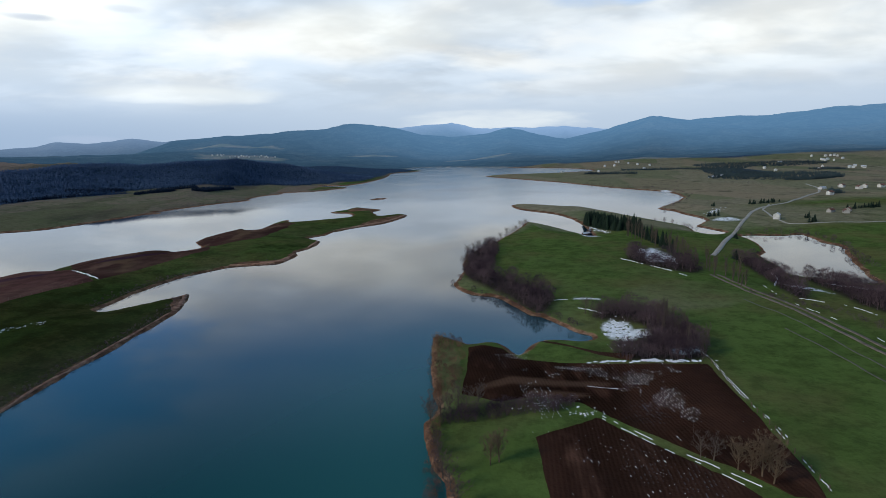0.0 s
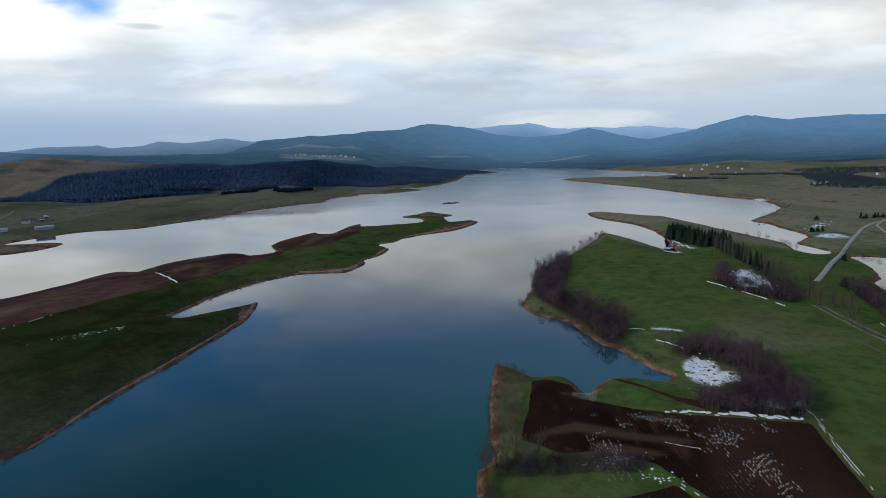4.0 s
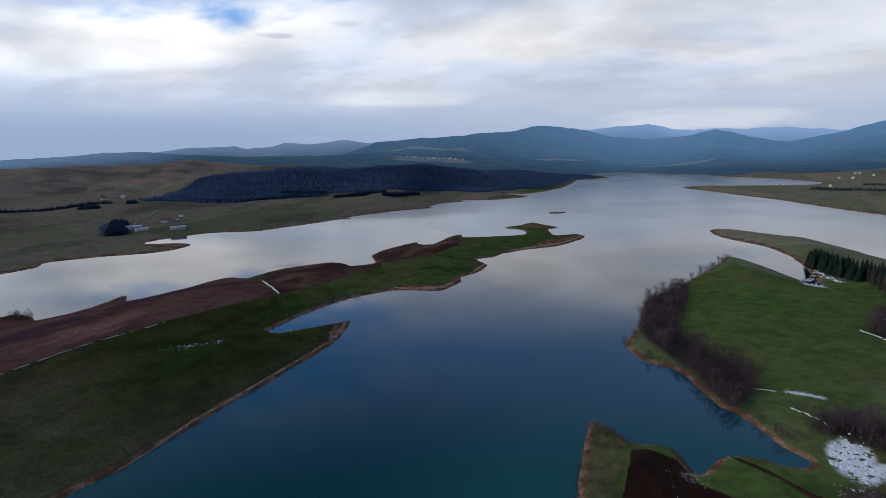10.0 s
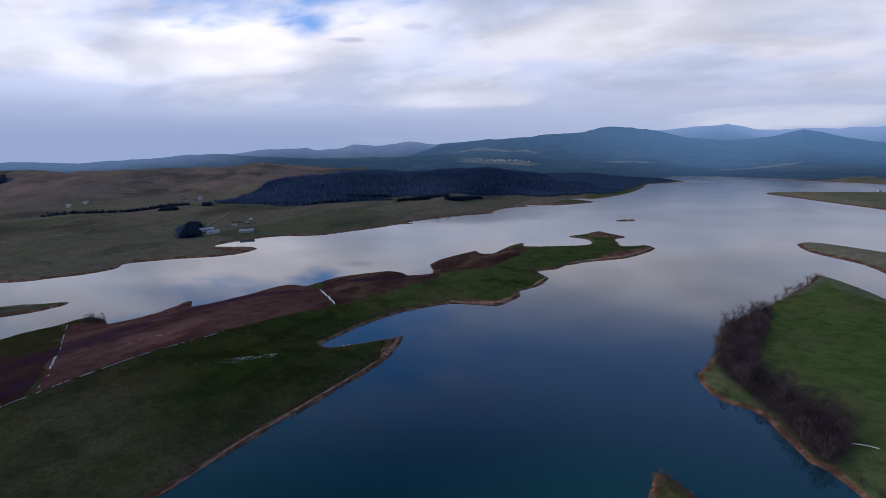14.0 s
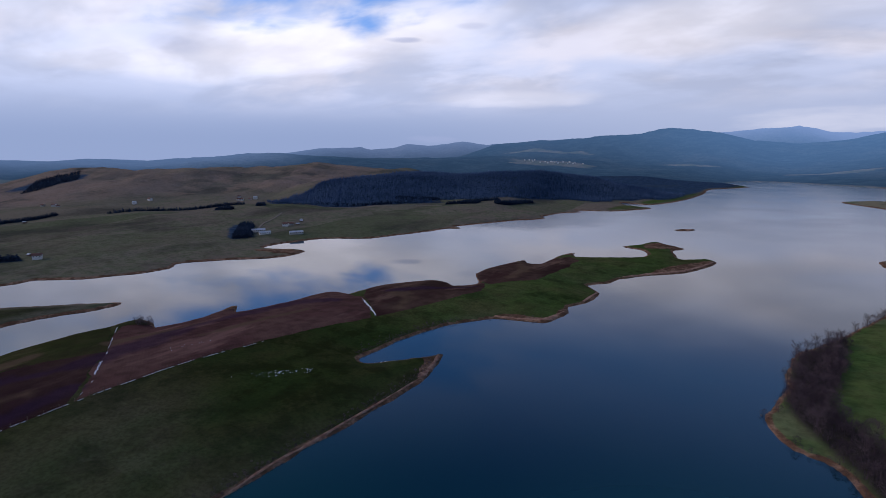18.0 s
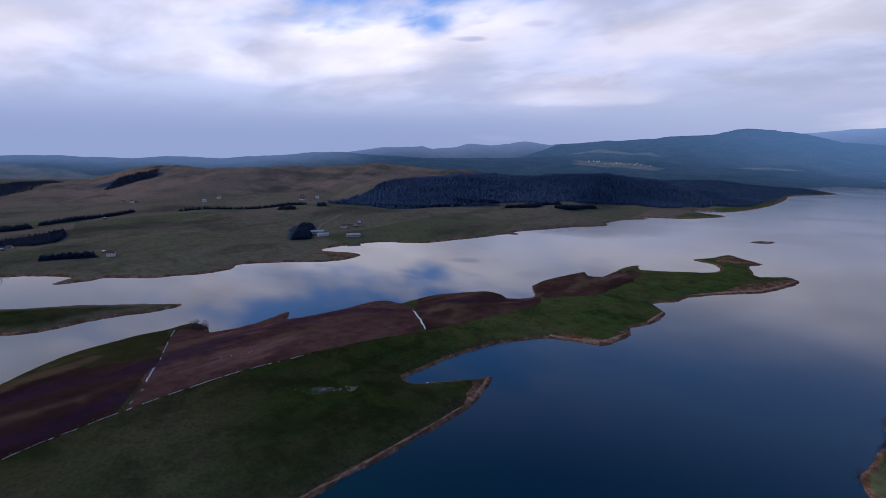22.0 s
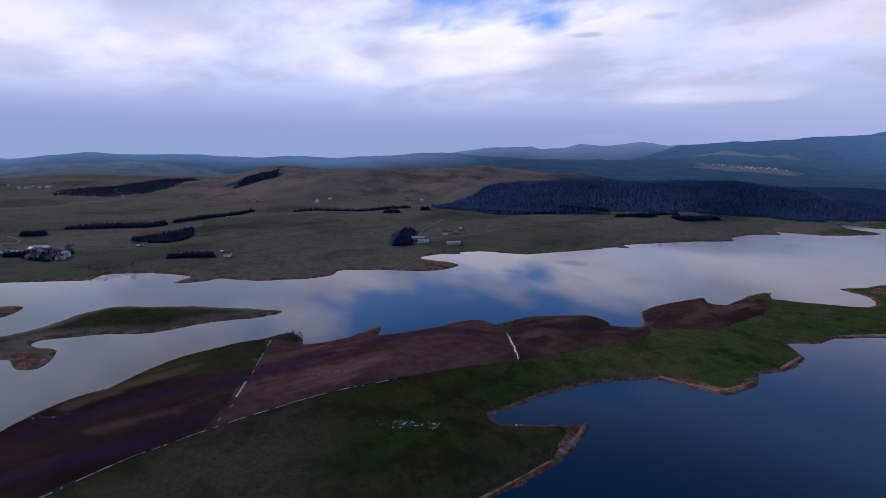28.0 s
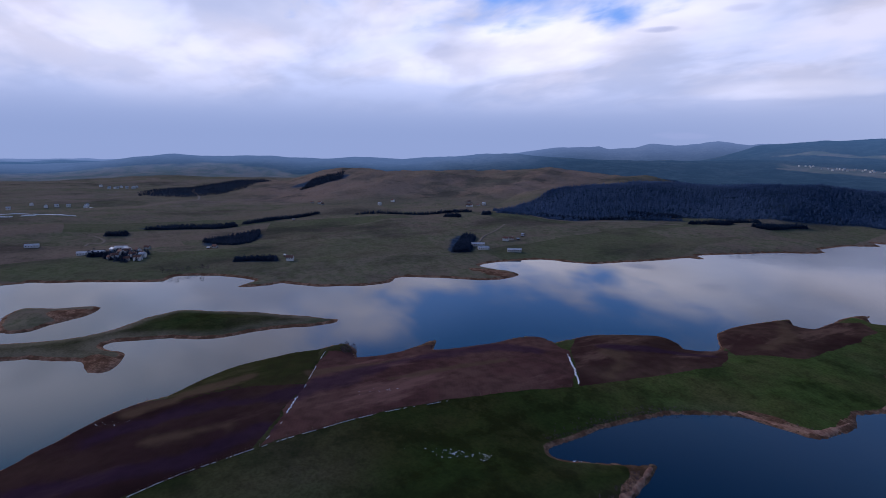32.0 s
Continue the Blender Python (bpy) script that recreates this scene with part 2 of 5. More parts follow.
GRASS_A, GRASS_B, GRASS_C = (0.104, 0.154, 0.038), (0.076, 0.112, 0.028), (0.142, 0.126, 0.050)
# wooded hills: the haze before them is mixed into these bluish tones
HAZY_WOOD_A, HAZY_WOOD_B = (0.030, 0.056, 0.098), (0.058, 0.092, 0.146)


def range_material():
    """Distant ranges: the blue haze of kilometres of air is put into their emission."""
    m = Nodes("distant_range_haze_glow")
    big, mid, fine = m.noise(420, 6), m.noise(70, 5), m.noise(22, 5, rough=0.7)
    col = m.mix(m.ramp(mid, 0.38, 0.66), (0.012, 0.026, 0.032), (0.034, 0.052, 0.056))
    col = m.mix(m.ramp(big, 0.5, 0.66, 0, 0.6), col, (0.070, 0.072, 0.062))
    col = m.mix(m.ramp(fine, 0.45, 0.62, 0, 0.55), col, (0.008, 0.016, 0.020))
    open_land = m.mix(m.ramp(mid, 0.4, 0.6), (0.20, 0.155, 0.105), (0.12, 0.115, 0.065))
    col = m.mix(m.math("SUBTRACT", 1.0, m.attr("wood")), col, open_land)
    m.bump(m.math("ADD", mid, m.math("MULTIPLY", fine, 0.5)), 0.9, 12)
    # airlight painted as a blue glow, paler on the farthest ranges
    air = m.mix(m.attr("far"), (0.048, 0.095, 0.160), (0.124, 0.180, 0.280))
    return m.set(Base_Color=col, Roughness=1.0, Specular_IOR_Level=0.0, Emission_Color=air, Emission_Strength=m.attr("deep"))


def water_material():
    m = Nodes("lake_water")
    q = m.tree.nodes.new("ShaderNodeSeparateXYZ")
    m.link(m.place(), q.inputs[0])
    col = m.mix(m.ramp(m.noise(160, 2), 0.35, 0.7), (0.001, 0.016, 0.038), (0.002, 0.024, 0.040))
    col = m.mix(m.ramp(q.outputs[1], 80, 215, 0.95, 0.0), col, (0.005, 0.050, 0.040))
    shallow = m.math("MULTIPLY", m.ramp(q.outputs[0], -75, 5), m.ramp(q.outputs[1], 90, 260, 1.0, 0.0))
    col = m.mix(shallow, col, (0.030, 0.118, 0.100))
    # wind off the wooded hill ruffles the west arm; its sheen is painted pale
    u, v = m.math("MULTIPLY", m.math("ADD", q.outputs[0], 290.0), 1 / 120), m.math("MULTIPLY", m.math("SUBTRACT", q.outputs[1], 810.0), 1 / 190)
    gust_sheen = m.math("ADD", m.math("ADD", m.math("MULTIPLY", u, u), m.math("MULTIPLY", v, v)), m.noise(90, 4))
    gust_sheen = m.ramp(gust_sheen, 0.7, 1.5, 1.0, 0.0)
    # silvery sky reflection on the ruffled water, put into the base colour
    col = m.mix(m.math("MULTIPLY", gust_sheen, 0.7), col, (0.10, 0.135, 0.17))
    # the wind ruffles the open lake to the north
    windy = m.math("ADD", m.math("MULTIPLY", q.outputs[1], 1.0), m.math("MULTIPLY", m.noise(200, 3), 160.0))
    rough = m.math("ADD", m.math("ADD", m.ramp(m.noise(120, 3), 0.35, 0.7, 0.0, 0.05), m.math("MULTIPLY", gust_sheen, 0.08)), m.ramp(windy, 560, 950, 0.0, 0.14))
    return m.set(Base_Color=col, Roughness=rough, IOR=1.55)


def plough_material(name, a, b, turn, snow=0.0, furrow=2.2, ridged=0.45):
    m = Nodes(name)
    mid, big, rows = m.noise(6, 6), m.noise(38, 4), m.wave(furrow, turn, 1.6)
    col = m.mix(m.ramp(big, 0.35, 0.68), a, b)
    col = m.mix(m.ramp(mid, 0.35, 0.75, 0, 0.5), col, (0.030, 0.018, 0.014))
    col = m.mix(m.ramp(rows, 0.55, 0.95, 0, ridged), col, (0.025, 0.014, 0.012))
    if snow:
        where = m.math("MULTIPLY", m.ramp(m.noise(30, 3), 0.58, 0.72), m.ramp(rows, 0.70, 0.88))
        where = m.math("MULTIPLY", where, m.ramp(m.noise(0.9, 4), 0.52, 0.57))
        col = m.mix(m.math("MULTIPLY", where, snow), col, (0.72, 0.74, 0.80))
    col = m.mix(m.ramp(m.noise(60, 4, m.place((1, 0.45, 1), turn + 90)), 0.5, 0.66, 0, 0.7), col, tuple(v * 0.42 for v in a))
    col = m.mix(m.ramp(m.noise(26, 5, m.place((1, 0.35, 1), turn + 96), 0.65), 0.54, 0.68, 0, 0.75), col, tuple(min(1.0, v * 1.6) for v in b))
    col = m.mix(m.math("MULTIPLY", m.attr("pale"), 0.8), col, m.mix(mid, (0.150, 0.090, 0.056), (0.085, 0.058, 0.034)))
    col = m.mix(m.math("MULTIPLY", m.attr("worn"), 0.7), col, (0.105, 0.060, 0.038))
    col = m.mix(m.math("MULTIPLY", m.attr("wet"), 0.65), col, m.mix(mid, (0.048, 0.024, 0.052), (0.028, 0.016, 0.030)))
    m.bump(m.math("ADD", m.math("MULTIPLY", rows, 2 * ridged), m.noise(0.8, 4)), 0.6, 0.3)
    return m.set(Base_Color=col, Roughness=1.0, Specular_IOR_Level=0.0)


def plain(name, a, b, size=2.0, rough=0.9, spread=0.0, metal=0.0):
    """Two tones in a grain, and a shift from thing to thing."""
    m = Nodes(name)
    col = m.mix(m.ramp(m.noise(size, 4), 0.3, 0.7), a, b)
    if spread:
        col = m.mix(m.ramp(m.random(), 0.0, 1.0, 0.0, spread), col, tuple(v * 0.45 for v in a))
    return m.set(Base_Color=col, Roughness=rough, Metallic=metal, Specular_IOR_Level=0.25)


def scatter_material(name, a, b, rough=0.95, drift=30.0):
    """Plants set down by the hundred: a tone for each plant, drifts of tone, and a little for each twig."""
    m = Nodes(name)
    tone = m.math("ADD", m.math("MULTIPLY", m.attr("tone"), 0.55), m.math("MULTIPLY", m.island(), 0.2))
    tone = m.math("ADD", tone, m.ramp(m.noise(drift, 4), 0.36, 0.66, -0.1, 0.4))
    col = m.mix(tone, a, b)
    return m.set(Base_Color=col, Roughness=rough, Specular_IOR_Level=0.08)


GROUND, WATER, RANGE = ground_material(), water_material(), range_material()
CONIFER = plain("spruce_needles", (0.012, 0.026, 0.016), (0.022, 0.040, 0.020), 1.5, 0.9, 0.5)
BARK = plain("bark", (0.085, 0.062, 0.048), (0.13, 0.10, 0.08), 0.6, 0.95)
TWIGS = plain("bare_twigs", (0.095, 0.070, 0.062), (0.140, 0.098, 0.075), 2.0, 0.95, 0.5)
WILLOW = plain("tan_twigs", (0.13, 0.090, 0.056), (0.19, 0.130, 0.080), 2.0, 0.95, 0.3)
# distance haze is painted into the blue of these needles
HAZY_FAR_WOOD = scatter_material("hazy_far_spruces", (0.024, 0.050, 0.110), (0.090, 0.134, 0.220), drift=110.0)
DARK_WOOD = scatter_material("dark_spruces", (0.008, 0.016, 0.034), (0.030, 0.046, 0.078), drift=40.0)
EAST_WOOD = scatter_material("plain_spruces", (0.026, 0.042, 0.050), (0.070, 0.094, 0.092), drift=60.0)
THICKET = scatter_material("thicket_twigs", (0.036, 0.023, 0.032), (0.156, 0.106, 0.112), drift=14.0)
RUST = scatter_material("rusty_twigs", (0.080, 0.042, 0.028), (0.265, 0.165, 0.098), drift=8.0)
ROAD = plain("worn_asphalt", (0.33, 0.30, 0.25), (0.42, 0.385, 0.33), 3.0, 0.9)
DIRT = plain("dirt_track", (0.17, 0.13, 0.09), (0.24, 0.19, 0.14), 1.2, 0.95)
MUD = plain("wet_mud", (0.105, 0.082, 0.064), (0.185, 0.150, 0.118), 1.6, 0.8)
WORN = plain("worn_grass", (0.085, 0.088, 0.060), (0.12, 0.115, 0.085), 1.5, 0.95)
SNOW = plain("old_snow", (0.86, 0.87, 0.89), (0.95, 0.95, 0.96), 0.8, 0.7)


# ---- the lie of the land ----
def hashed(i, j, seed):
    h = np.sin(i * 127.1 + j * 311.7 + seed * 74.7) * 43758.5453
    return h - np.floor(h)


def value_noise(x, y, seed=0):
    i, j = np.floor(x), np.floor(y)
    u, v = x - i, y - j
    u, v = u * u * (3 - 2 * u), v * v * (3 - 2 * v)
    lo_i, lo_j = i.min(initial=0), j.min(initial=0)
    ni, nj = int(i.max(initial=0) - lo_i) + 2, int(j.max(initial=0) - lo_j) + 2
    if ni * nj < i.size:
        table = hashed(*np.meshgrid(lo_i + np.arange(ni), lo_j + np.arange(nj), indexing="ij"), seed).ravel()
        k = ((i - lo_i) * nj + (j - lo_j)).astype(np.int64)
        a, b, c, d = table[k], table[k + nj], table[k + 1], table[k + nj + 1]
    else:
        a, b, c, d = hashed(i, j, seed), hashed(i + 1, j, seed), hashed(i, j + 1, seed), hashed(i + 1, j + 1, seed)
    return (a + (b - a) * u) * (1 - v) + (c + (d - c) * u) * v - 0.5


def fbm(x, y, size, octaves=4, seed=0):
    total, gain = 0.0, 1.0
    for k in range(octaves):
        total = total + gain * value_noise(x / size, y / size, seed + k)
        size, gain = size * 0.5, gain * 0.5
    return total


def smooth(v, lo, hi):
    q = np.clip((v - lo) / (hi - lo), 0, 1)
    return q * q * (3 - 2 * q)


def rounded(points, cuts=2):
    """A closed outline through the points, with its corners rounded."""
    p = np.array(points, float)
    a, b, c, d = np.roll(p, 1, 0), p, np.roll(p, -1, 0), np.roll(p, -2, 0)
    out = []
    for k in range(cuts):
        t = k / cuts
        out.append(0.5 * (2 * b + (c - a) * t + (2 * a - 5 * b + 4 * c - d) * t * t + (3 * b - a - 3 * c + d) * t ** 3))
    return np.stack(out, 1).reshape(-1, 2)


def signed(x, y, outline):
    """Distance to a closed outline, positive inside."""
    x, y = np.asarray(x, np.float32), np.asarray(y, np.float32)
    best, inside = np.full(x.shape, 1e12, np.float32), np.zeros(x.shape, bool)
    for (ax, ay), (bx, by) in zip(outline, np.roll(outline, -1, 0)):
        dx, dy = bx - ax, by - ay
        t = np.clip(((x - ax) * dx + (y - ay) * dy) / (dx * dx + dy * dy + 1e-9), 0, 1)
        best = np.minimum(best, (x - ax - t * dx) ** 2 + (y - ay - t * dy) ** 2)
        cross = (ay > y) != (by > y)
        inside ^= cross & (x < (y - ay) * dx / (dy if abs(dy) > 1e-9 else 1e-9) + ax)
    return np.where(inside, 1, -1) * np.sqrt(best)


# Shores, in metres: east side from the ploughed headland to the causeway, then the far arm, then back along the west side
SHORE_FIELDS = [(-1, 95), (-1, 99), (-3, 104), (-4, 111), (-5, 119), (-5, 124), (-4, 126), (-2, 131), (-4, 140), (-4, 143), (-4, 155), (-5, 174), (-4, 188), (1, 186), (8, 179), (14, 181), (19, 180), (22, 174), (24, 168), (28, 174), (32, 180), (38, 181), (45, 180), (49, 179), (52, 181), (52, 185), (48, 189), (44, 199), (39, 209), (35, 211), (32, 221), (26, 234), (21, 241), (12, 245), (7, 255), (4, 268)]
SHORE_WOODS = [(4, 264), (9, 282), (12, 303), (14, 336), (25, 361), (40, 392), (56, 431), (69, 465), (78, 494), (90, 476), (102, 440), (110, 412), (115, 405), (120, 437), (124, 482), (123, 524), (114, 560), (97, 585), (85, 610), (84, 649), (103, 659), (143, 624), (160, 614), (175, 565), (188, 513), (197, 479), (206, 448), (199, 417), (204, 402), (212, 404)]
SHORE_FAR = [(220, 411), (219, 423), (215, 443), (215, 450), (236, 476), (242, 504), (240, 537), (243, 563), (235, 581), (265, 624), (317, 704), (334, 797), (311, 851), (286, 912), (265, 980), (236, 1079), (203, 1153), (157, 1268), (113, 1371), (146, 1418), (259, 1468), (393, 1513), (463, 1651), (420, 1841), (307, 1979), (44, 2232), (-84, 2243), (-143, 2074)]
SHORE_WEST = [(-571, 27), (-571, 45), (-562, 57), (-548, 88), (-529, 120), (-520, 140), (-535, 151), (-520, 181), (-492, 203), (-481, 205), (-469, 188), (-462, 214), (-463, 224), (-438, 244), (-430, 261), (-421, 277), (-419, 303), (-431, 315), (-427, 330), (-408, 354), (-386, 375), (-379, 395), (-383, 418), (-401, 420), (-417, 412), (-435, 411), (-440, 431), (-434, 464), (-426, 489), (-405, 501)]
SHORE_NORTHWEST = [(-383, 518), (-373, 551), (-356, 604), (-351, 637), (-326, 644), (-354, 652), (-336, 702), (-313, 757), (-294, 783), (-287, 809), (-299, 824), (-292, 885), (-268, 919), (-285, 942), (-230, 961), (-200, 1007), (-183, 1051), (-231, 1076), (-258, 1143), (-201, 1115), (-171, 1204), (-153, 1339), (-148, 1527), (-151, 1702), (-66, 1863)]
ISLAND_SOUTH = [(-122, 115), (-119, 122), (-120, 133), (-119, 145), (-120, 163), (-118, 175), (-117, 191), (-117, 211), (-117, 226), (-118, 234), (-125, 257), (-128, 252), (-135, 244), (-144, 234), (-149, 229), (-156, 231), (-155, 242), (-154, 260), (-151, 278), (-146, 296), (-135, 312), (-130, 320), (-118, 323), (-106, 326), (-100, 333), (-98, 352), (-102, 366), (-95, 379), (-94, 409), (-109, 427), (-97, 441), (-93, 462), (-75, 487), (-55, 509), (-44, 537), (-37, 570)]
ISLAND_NORTH = [(-49, 580), (-65, 566), (-73, 585), (-80, 615), (-71, 627), (-92, 647), (-107, 661), (-114, 633), (-128, 610), (-111, 603), (-101, 590), (-97, 561), (-123, 543), (-150, 529), (-158, 548), (-165, 530), (-165, 506), (-166, 480), (-178, 478), (-185, 491), (-191, 467), (-195, 442), (-195, 418), (-181, 397), (-179, 385), (-189, 373), (-198, 379), (-209, 381), (-216, 376), (-229, 358), (-236, 341), (-237, 317), (-246, 317), (-255, 309), (-256, 295), (-258, 278), (-261, 263), (-266, 249), (-279, 259), (-278, 249), (-273, 231), (-275, 216), (-278, 207)]
ISLAND_WEST = [(-287, 211), (-300, 211), (-302, 203), (-300, 192), (-303, 177), (-301, 158), (-298, 143), (-290, 129), (-282, 115), (-280, 104), (-276, 93), (-269, 83), (-260, 73), (-255, 65), (-249, 58)]
SPIT = [(-344, 226), (-341, 208), (-348, 188), (-351, 171), (-350, 154), (-354, 139), (-365, 125), (-369, 111), (-374, 97), (-368, 91), (-361, 94), (-357, 98), (-349, 101), (-332, 96), (-327, 90), (-331, 84), (-341, 82), (-349, 81), (-357, 71), (-367, 58), (-372, 46), (-385, -40), (-425, -40), (-403, 43), (-395, 64), (-394, 83), (-399, 98), (-413, 115), (-421, 132), (-421, 143), (-403, 165), (-391, 182), (-376, 197), (-358, 214)]
REED_ISLE = [(-427, 41), (-422, 55), (-431, 66), (-440, 84), (-457, 93), (-466, 84), (-470, 67), (-483, 48), (-467, 40), (-454, 38)]
POND = [(221, 394), (232, 398), (256, 392), (269, 396), (260, 364), (260, 344), (246, 320), (221, 276), (214, 263), (209, 249), (200, 251), (187, 263), (180, 270), (188, 298), (193, 321), (203, 331), (215, 360), (219, 379)]
ISLET = [(-104, 770), (-98, 768), (-86, 774), (-80, 784), (-84, 788), (-96, 782)]
LAKE = rounded(SHORE_FIELDS + SHORE_WOODS + SHORE_FAR + SHORE_NORTHWEST[::-1] + SHORE_WEST[::-1] + [(-620, -60), (-600, -330), (0, -330), (3, 40)])
ISLAND = rounded(ISLAND_SOUTH + ISLAND_NORTH + ISLAND_WEST + [(-235, 30), (-225, -120), (-125, -120), (-124, 70)])
LANDS = [ISLAND, rounded(SPIT), rounded(REED_ISLE), rounded(ISLET)]
POND = rounded(POND)


def shore_distance(x, y):
    """Metres from the nearest shore: positive on land, negative in water."""
    x, y = np.asarray(x, float), np.asarray(y, float)
    wx = x + 1.5 * fbm(x, y, 13, 3, 5)
    wy = y + 1.5 * fbm(x, y, 13, 3, 9)
    d = np.full(x.shape, 400.0)
    near = np.hypot(x, y) < 2600
    px, py = wx[near], wy[near]
    q = -signed(px, py, LAKE)
    for land in LANDS:
        q = np.maximum(q, signed(px, py, land))
    q = np.minimum(q, -signed(px, py, POND))
    d[near] = np.minimum(q, 400)
    return d


# Hills as crests round the basin: distance, depth, and heights by bearing (degrees left of north)
CRESTS = [
    (4700, 520, [(-50, 150), (-30, 190), (-19.3, 211.0), (-16.1, 210.0), (-12.8, 236.0), (-8.2, 247.0), (-4.1, 236.0), (-1.2, 270.0), (2.3, 257.0), (23.4, 172.0), (24.5, 198.0), (26.8, 175.0), (29.4, 204.0), (33.0, 168.0), (35.2, 180.0), (36.6, 144.0), (38.9, 124.0), (39.9, 145.0), (44.3, 136.0), (50, 60), (56, 10)]),
    (3900, 560, [(-52, 300), (-45, 285), (-38.9, 264.0), (-36.4, 263.0), (-34.5, 249.0), (-32.5, 237.0), (-30.4, 227.0), (-27.2, 230.0), (-24.4, 221.0), (-21.1, 259.0), (-18.2, 211.0), (-16.1, 167.0), (-12.8, 123.0), (-10.0, 159.0), (-7.1, 210.0), (-4.7, 175.0), (-1.2, 153.0), (2.3, 177.0), (4.7, 219.0), (7.0, 241.0), (9.3, 248.0), (12.7, 216.0), (15.5, 211.0), (18.8, 187.0), (22.4, 178.0), (26.3, 146.0), (29.2, 79.0), (31.1, 47.0), (34, 10)]),
    (2650, 420, [(100, 22), (94.5, 26), (90.7, 29), (86.5, 44), (83.8, 63), (81, 70), (77, 64), (73, 65), (68.5, 60), (64, 69), (59.3, 67), (52.9, 81), (48.8, 87), (44, 78), (36, 72), (24, 70), (14, 52), (6, 30), (-4, 20), (-20, 22), (-40, 26)]),
    (1270, 250, [(49.5, 0), (48, 8), (46.5, 14), (44.4, 22), (41.2, 32), (37.9, 38), (34.6, 40), (28.8, 39), (25.3, 42), (20, 43), (17.2, 45), (11.5, 46), (6.1, 38), (0, 12)]),
    (1500, 260, [(80, 0), (73.7, 6), (69.5, 16), (66.2, 38), (61.8, 53), (58.4, 57), (52.7, 52), (48.2, 59), (43.8, 56), (40, 54), (36, 50), (30, 30)]),
    (2300, 420, [(-4, 0), (-8, 4), (-14, 12), (-20, 22), (-28, 34), (-36, 42), (-44, 48)]),
]


def bearing(x, y):
    return np.degrees(np.arctan2(-x, y))


def height(x, y, d=None):
    """Height of the land over the lake, and metres from the shore."""
    x, y = np.asarray(x, float), np.asarray(y, float)
    d = shore_distance(x, y) if d is None else d
    r, b = np.hypot(x, y), bearing(x, y)
    land = 1.1 * (1 - np.exp(-np.maximum(d, 0) / 1.6)) + 1.5 * smooth(d, 2, 28) + 0.026 * np.clip(d, 0, 260)
    land = land + smooth(d, 4, 30) * (1.6 * fbm(x, y, 60, 4, 21) + 0.25 * fbm(x, y, 7, 3, 33))
    land = land + smooth(d, 40, 220) * (14.0 * fbm(x, y, 240, 3, 51) + 5.0 * fbm(x, y, 90, 2, 57)) * smooth(-x, 300, 420)
    top = np.zeros_like(land)
    for far, deep, crest in CRESTS:
        az, hs = zip(*sorted(crest))
        inside = smooth(b, az[0] - 1, az[0] + 2) * (1 - smooth(b, az[-1] - 2, az[-1] + 1))
        h = np.interp(b, az, hs) * inside
        wave = {1270: 0.24, 1500: 0.42, 2650: 0.26}.get(far, 0.10) * fbm(x, y, (0.11 if far == 1500 else 0.16) * far, 5, int(far)) + 0.05 * fbm(x, y, 0.02 * far, 3, 3)
        off = r - far * (1 + 0.08 * fbm(x, y, 900, 2, 8))
        bell = np.exp(-(off / np.where(off < 0, deep * (1.9 if far == 3900 else 1.0), deep)) ** 2)
        # spurs and gullies run down from the crest
        spur = np.abs(fbm(x, y, 0.13 * far, 4, 91)) * 2.0 if far > 1000 else 0.0
        q = h * bell * (1 + wave + (0.7 if far == 1500 else 0.55 if far > 2000 else 0.3) * (1 - bell) * (0.55 - spur))
        top = np.maximum(top, q)
    top = top * smooth(d, 5, 110 + 190 * (1 - smooth(b, 16, 26)) * smooth(b, -6, 2))
    bed = -0.25 - 0.10 * np.clip(-d, 0, 60)
    return np.where(d > 0, np.maximum(land, top + 0.6 * land), bed), d


def ground_z(x, y):
    return float(height(np.array([x]), np.array([y]))[0][0])


# Woods and clearings as ovals on the plan: x, y, half length, half width, turn
WOODS = [(-1490, 370, 210, 80, 137), (-1262, 570, 72, 40, 60), (-818, 208, 60, 11, 92), (-692, 236, 52, 24, 140), (-526, 452, 50, 12, 138), (-836, 345, 60, 6, 110), (-546, 225, 18, 6, 60), (640, 1160, 60, 200, -20)]
CLEARINGS = [(-870, 2370, 210, 80, -8), (-1600, 2300, 160, 60, 30), (-1110, 2985, 260, 60, -5), (-980, 2330, 80, 30, 10), (-470, 860, 62, 13, 29), (-760, 1180, 40, 60, 10), (-330, 2600, 120, 40, 0), (180, 2500, 150, 40, 10)]


def oval(x, y, cx, cy, a, b, rot, ragged=0.5):
    c, s = math.cos(radians(rot)), math.sin(radians(rot))
    u, v = ((x - cx) * c + (y - cy) * s) / a, (-(x - cx) * s + (y - cy) * c) / b
    q = u * u + v * v
    out, near = np.zeros(q.shape), q < 1.25 + ragged
    out[near] = 1 - smooth(q[near] + ragged * fbm(x[near], y[near], 0.5 * min(a, b) + 6, 3, 61), 0.7, 1.2)
    return out


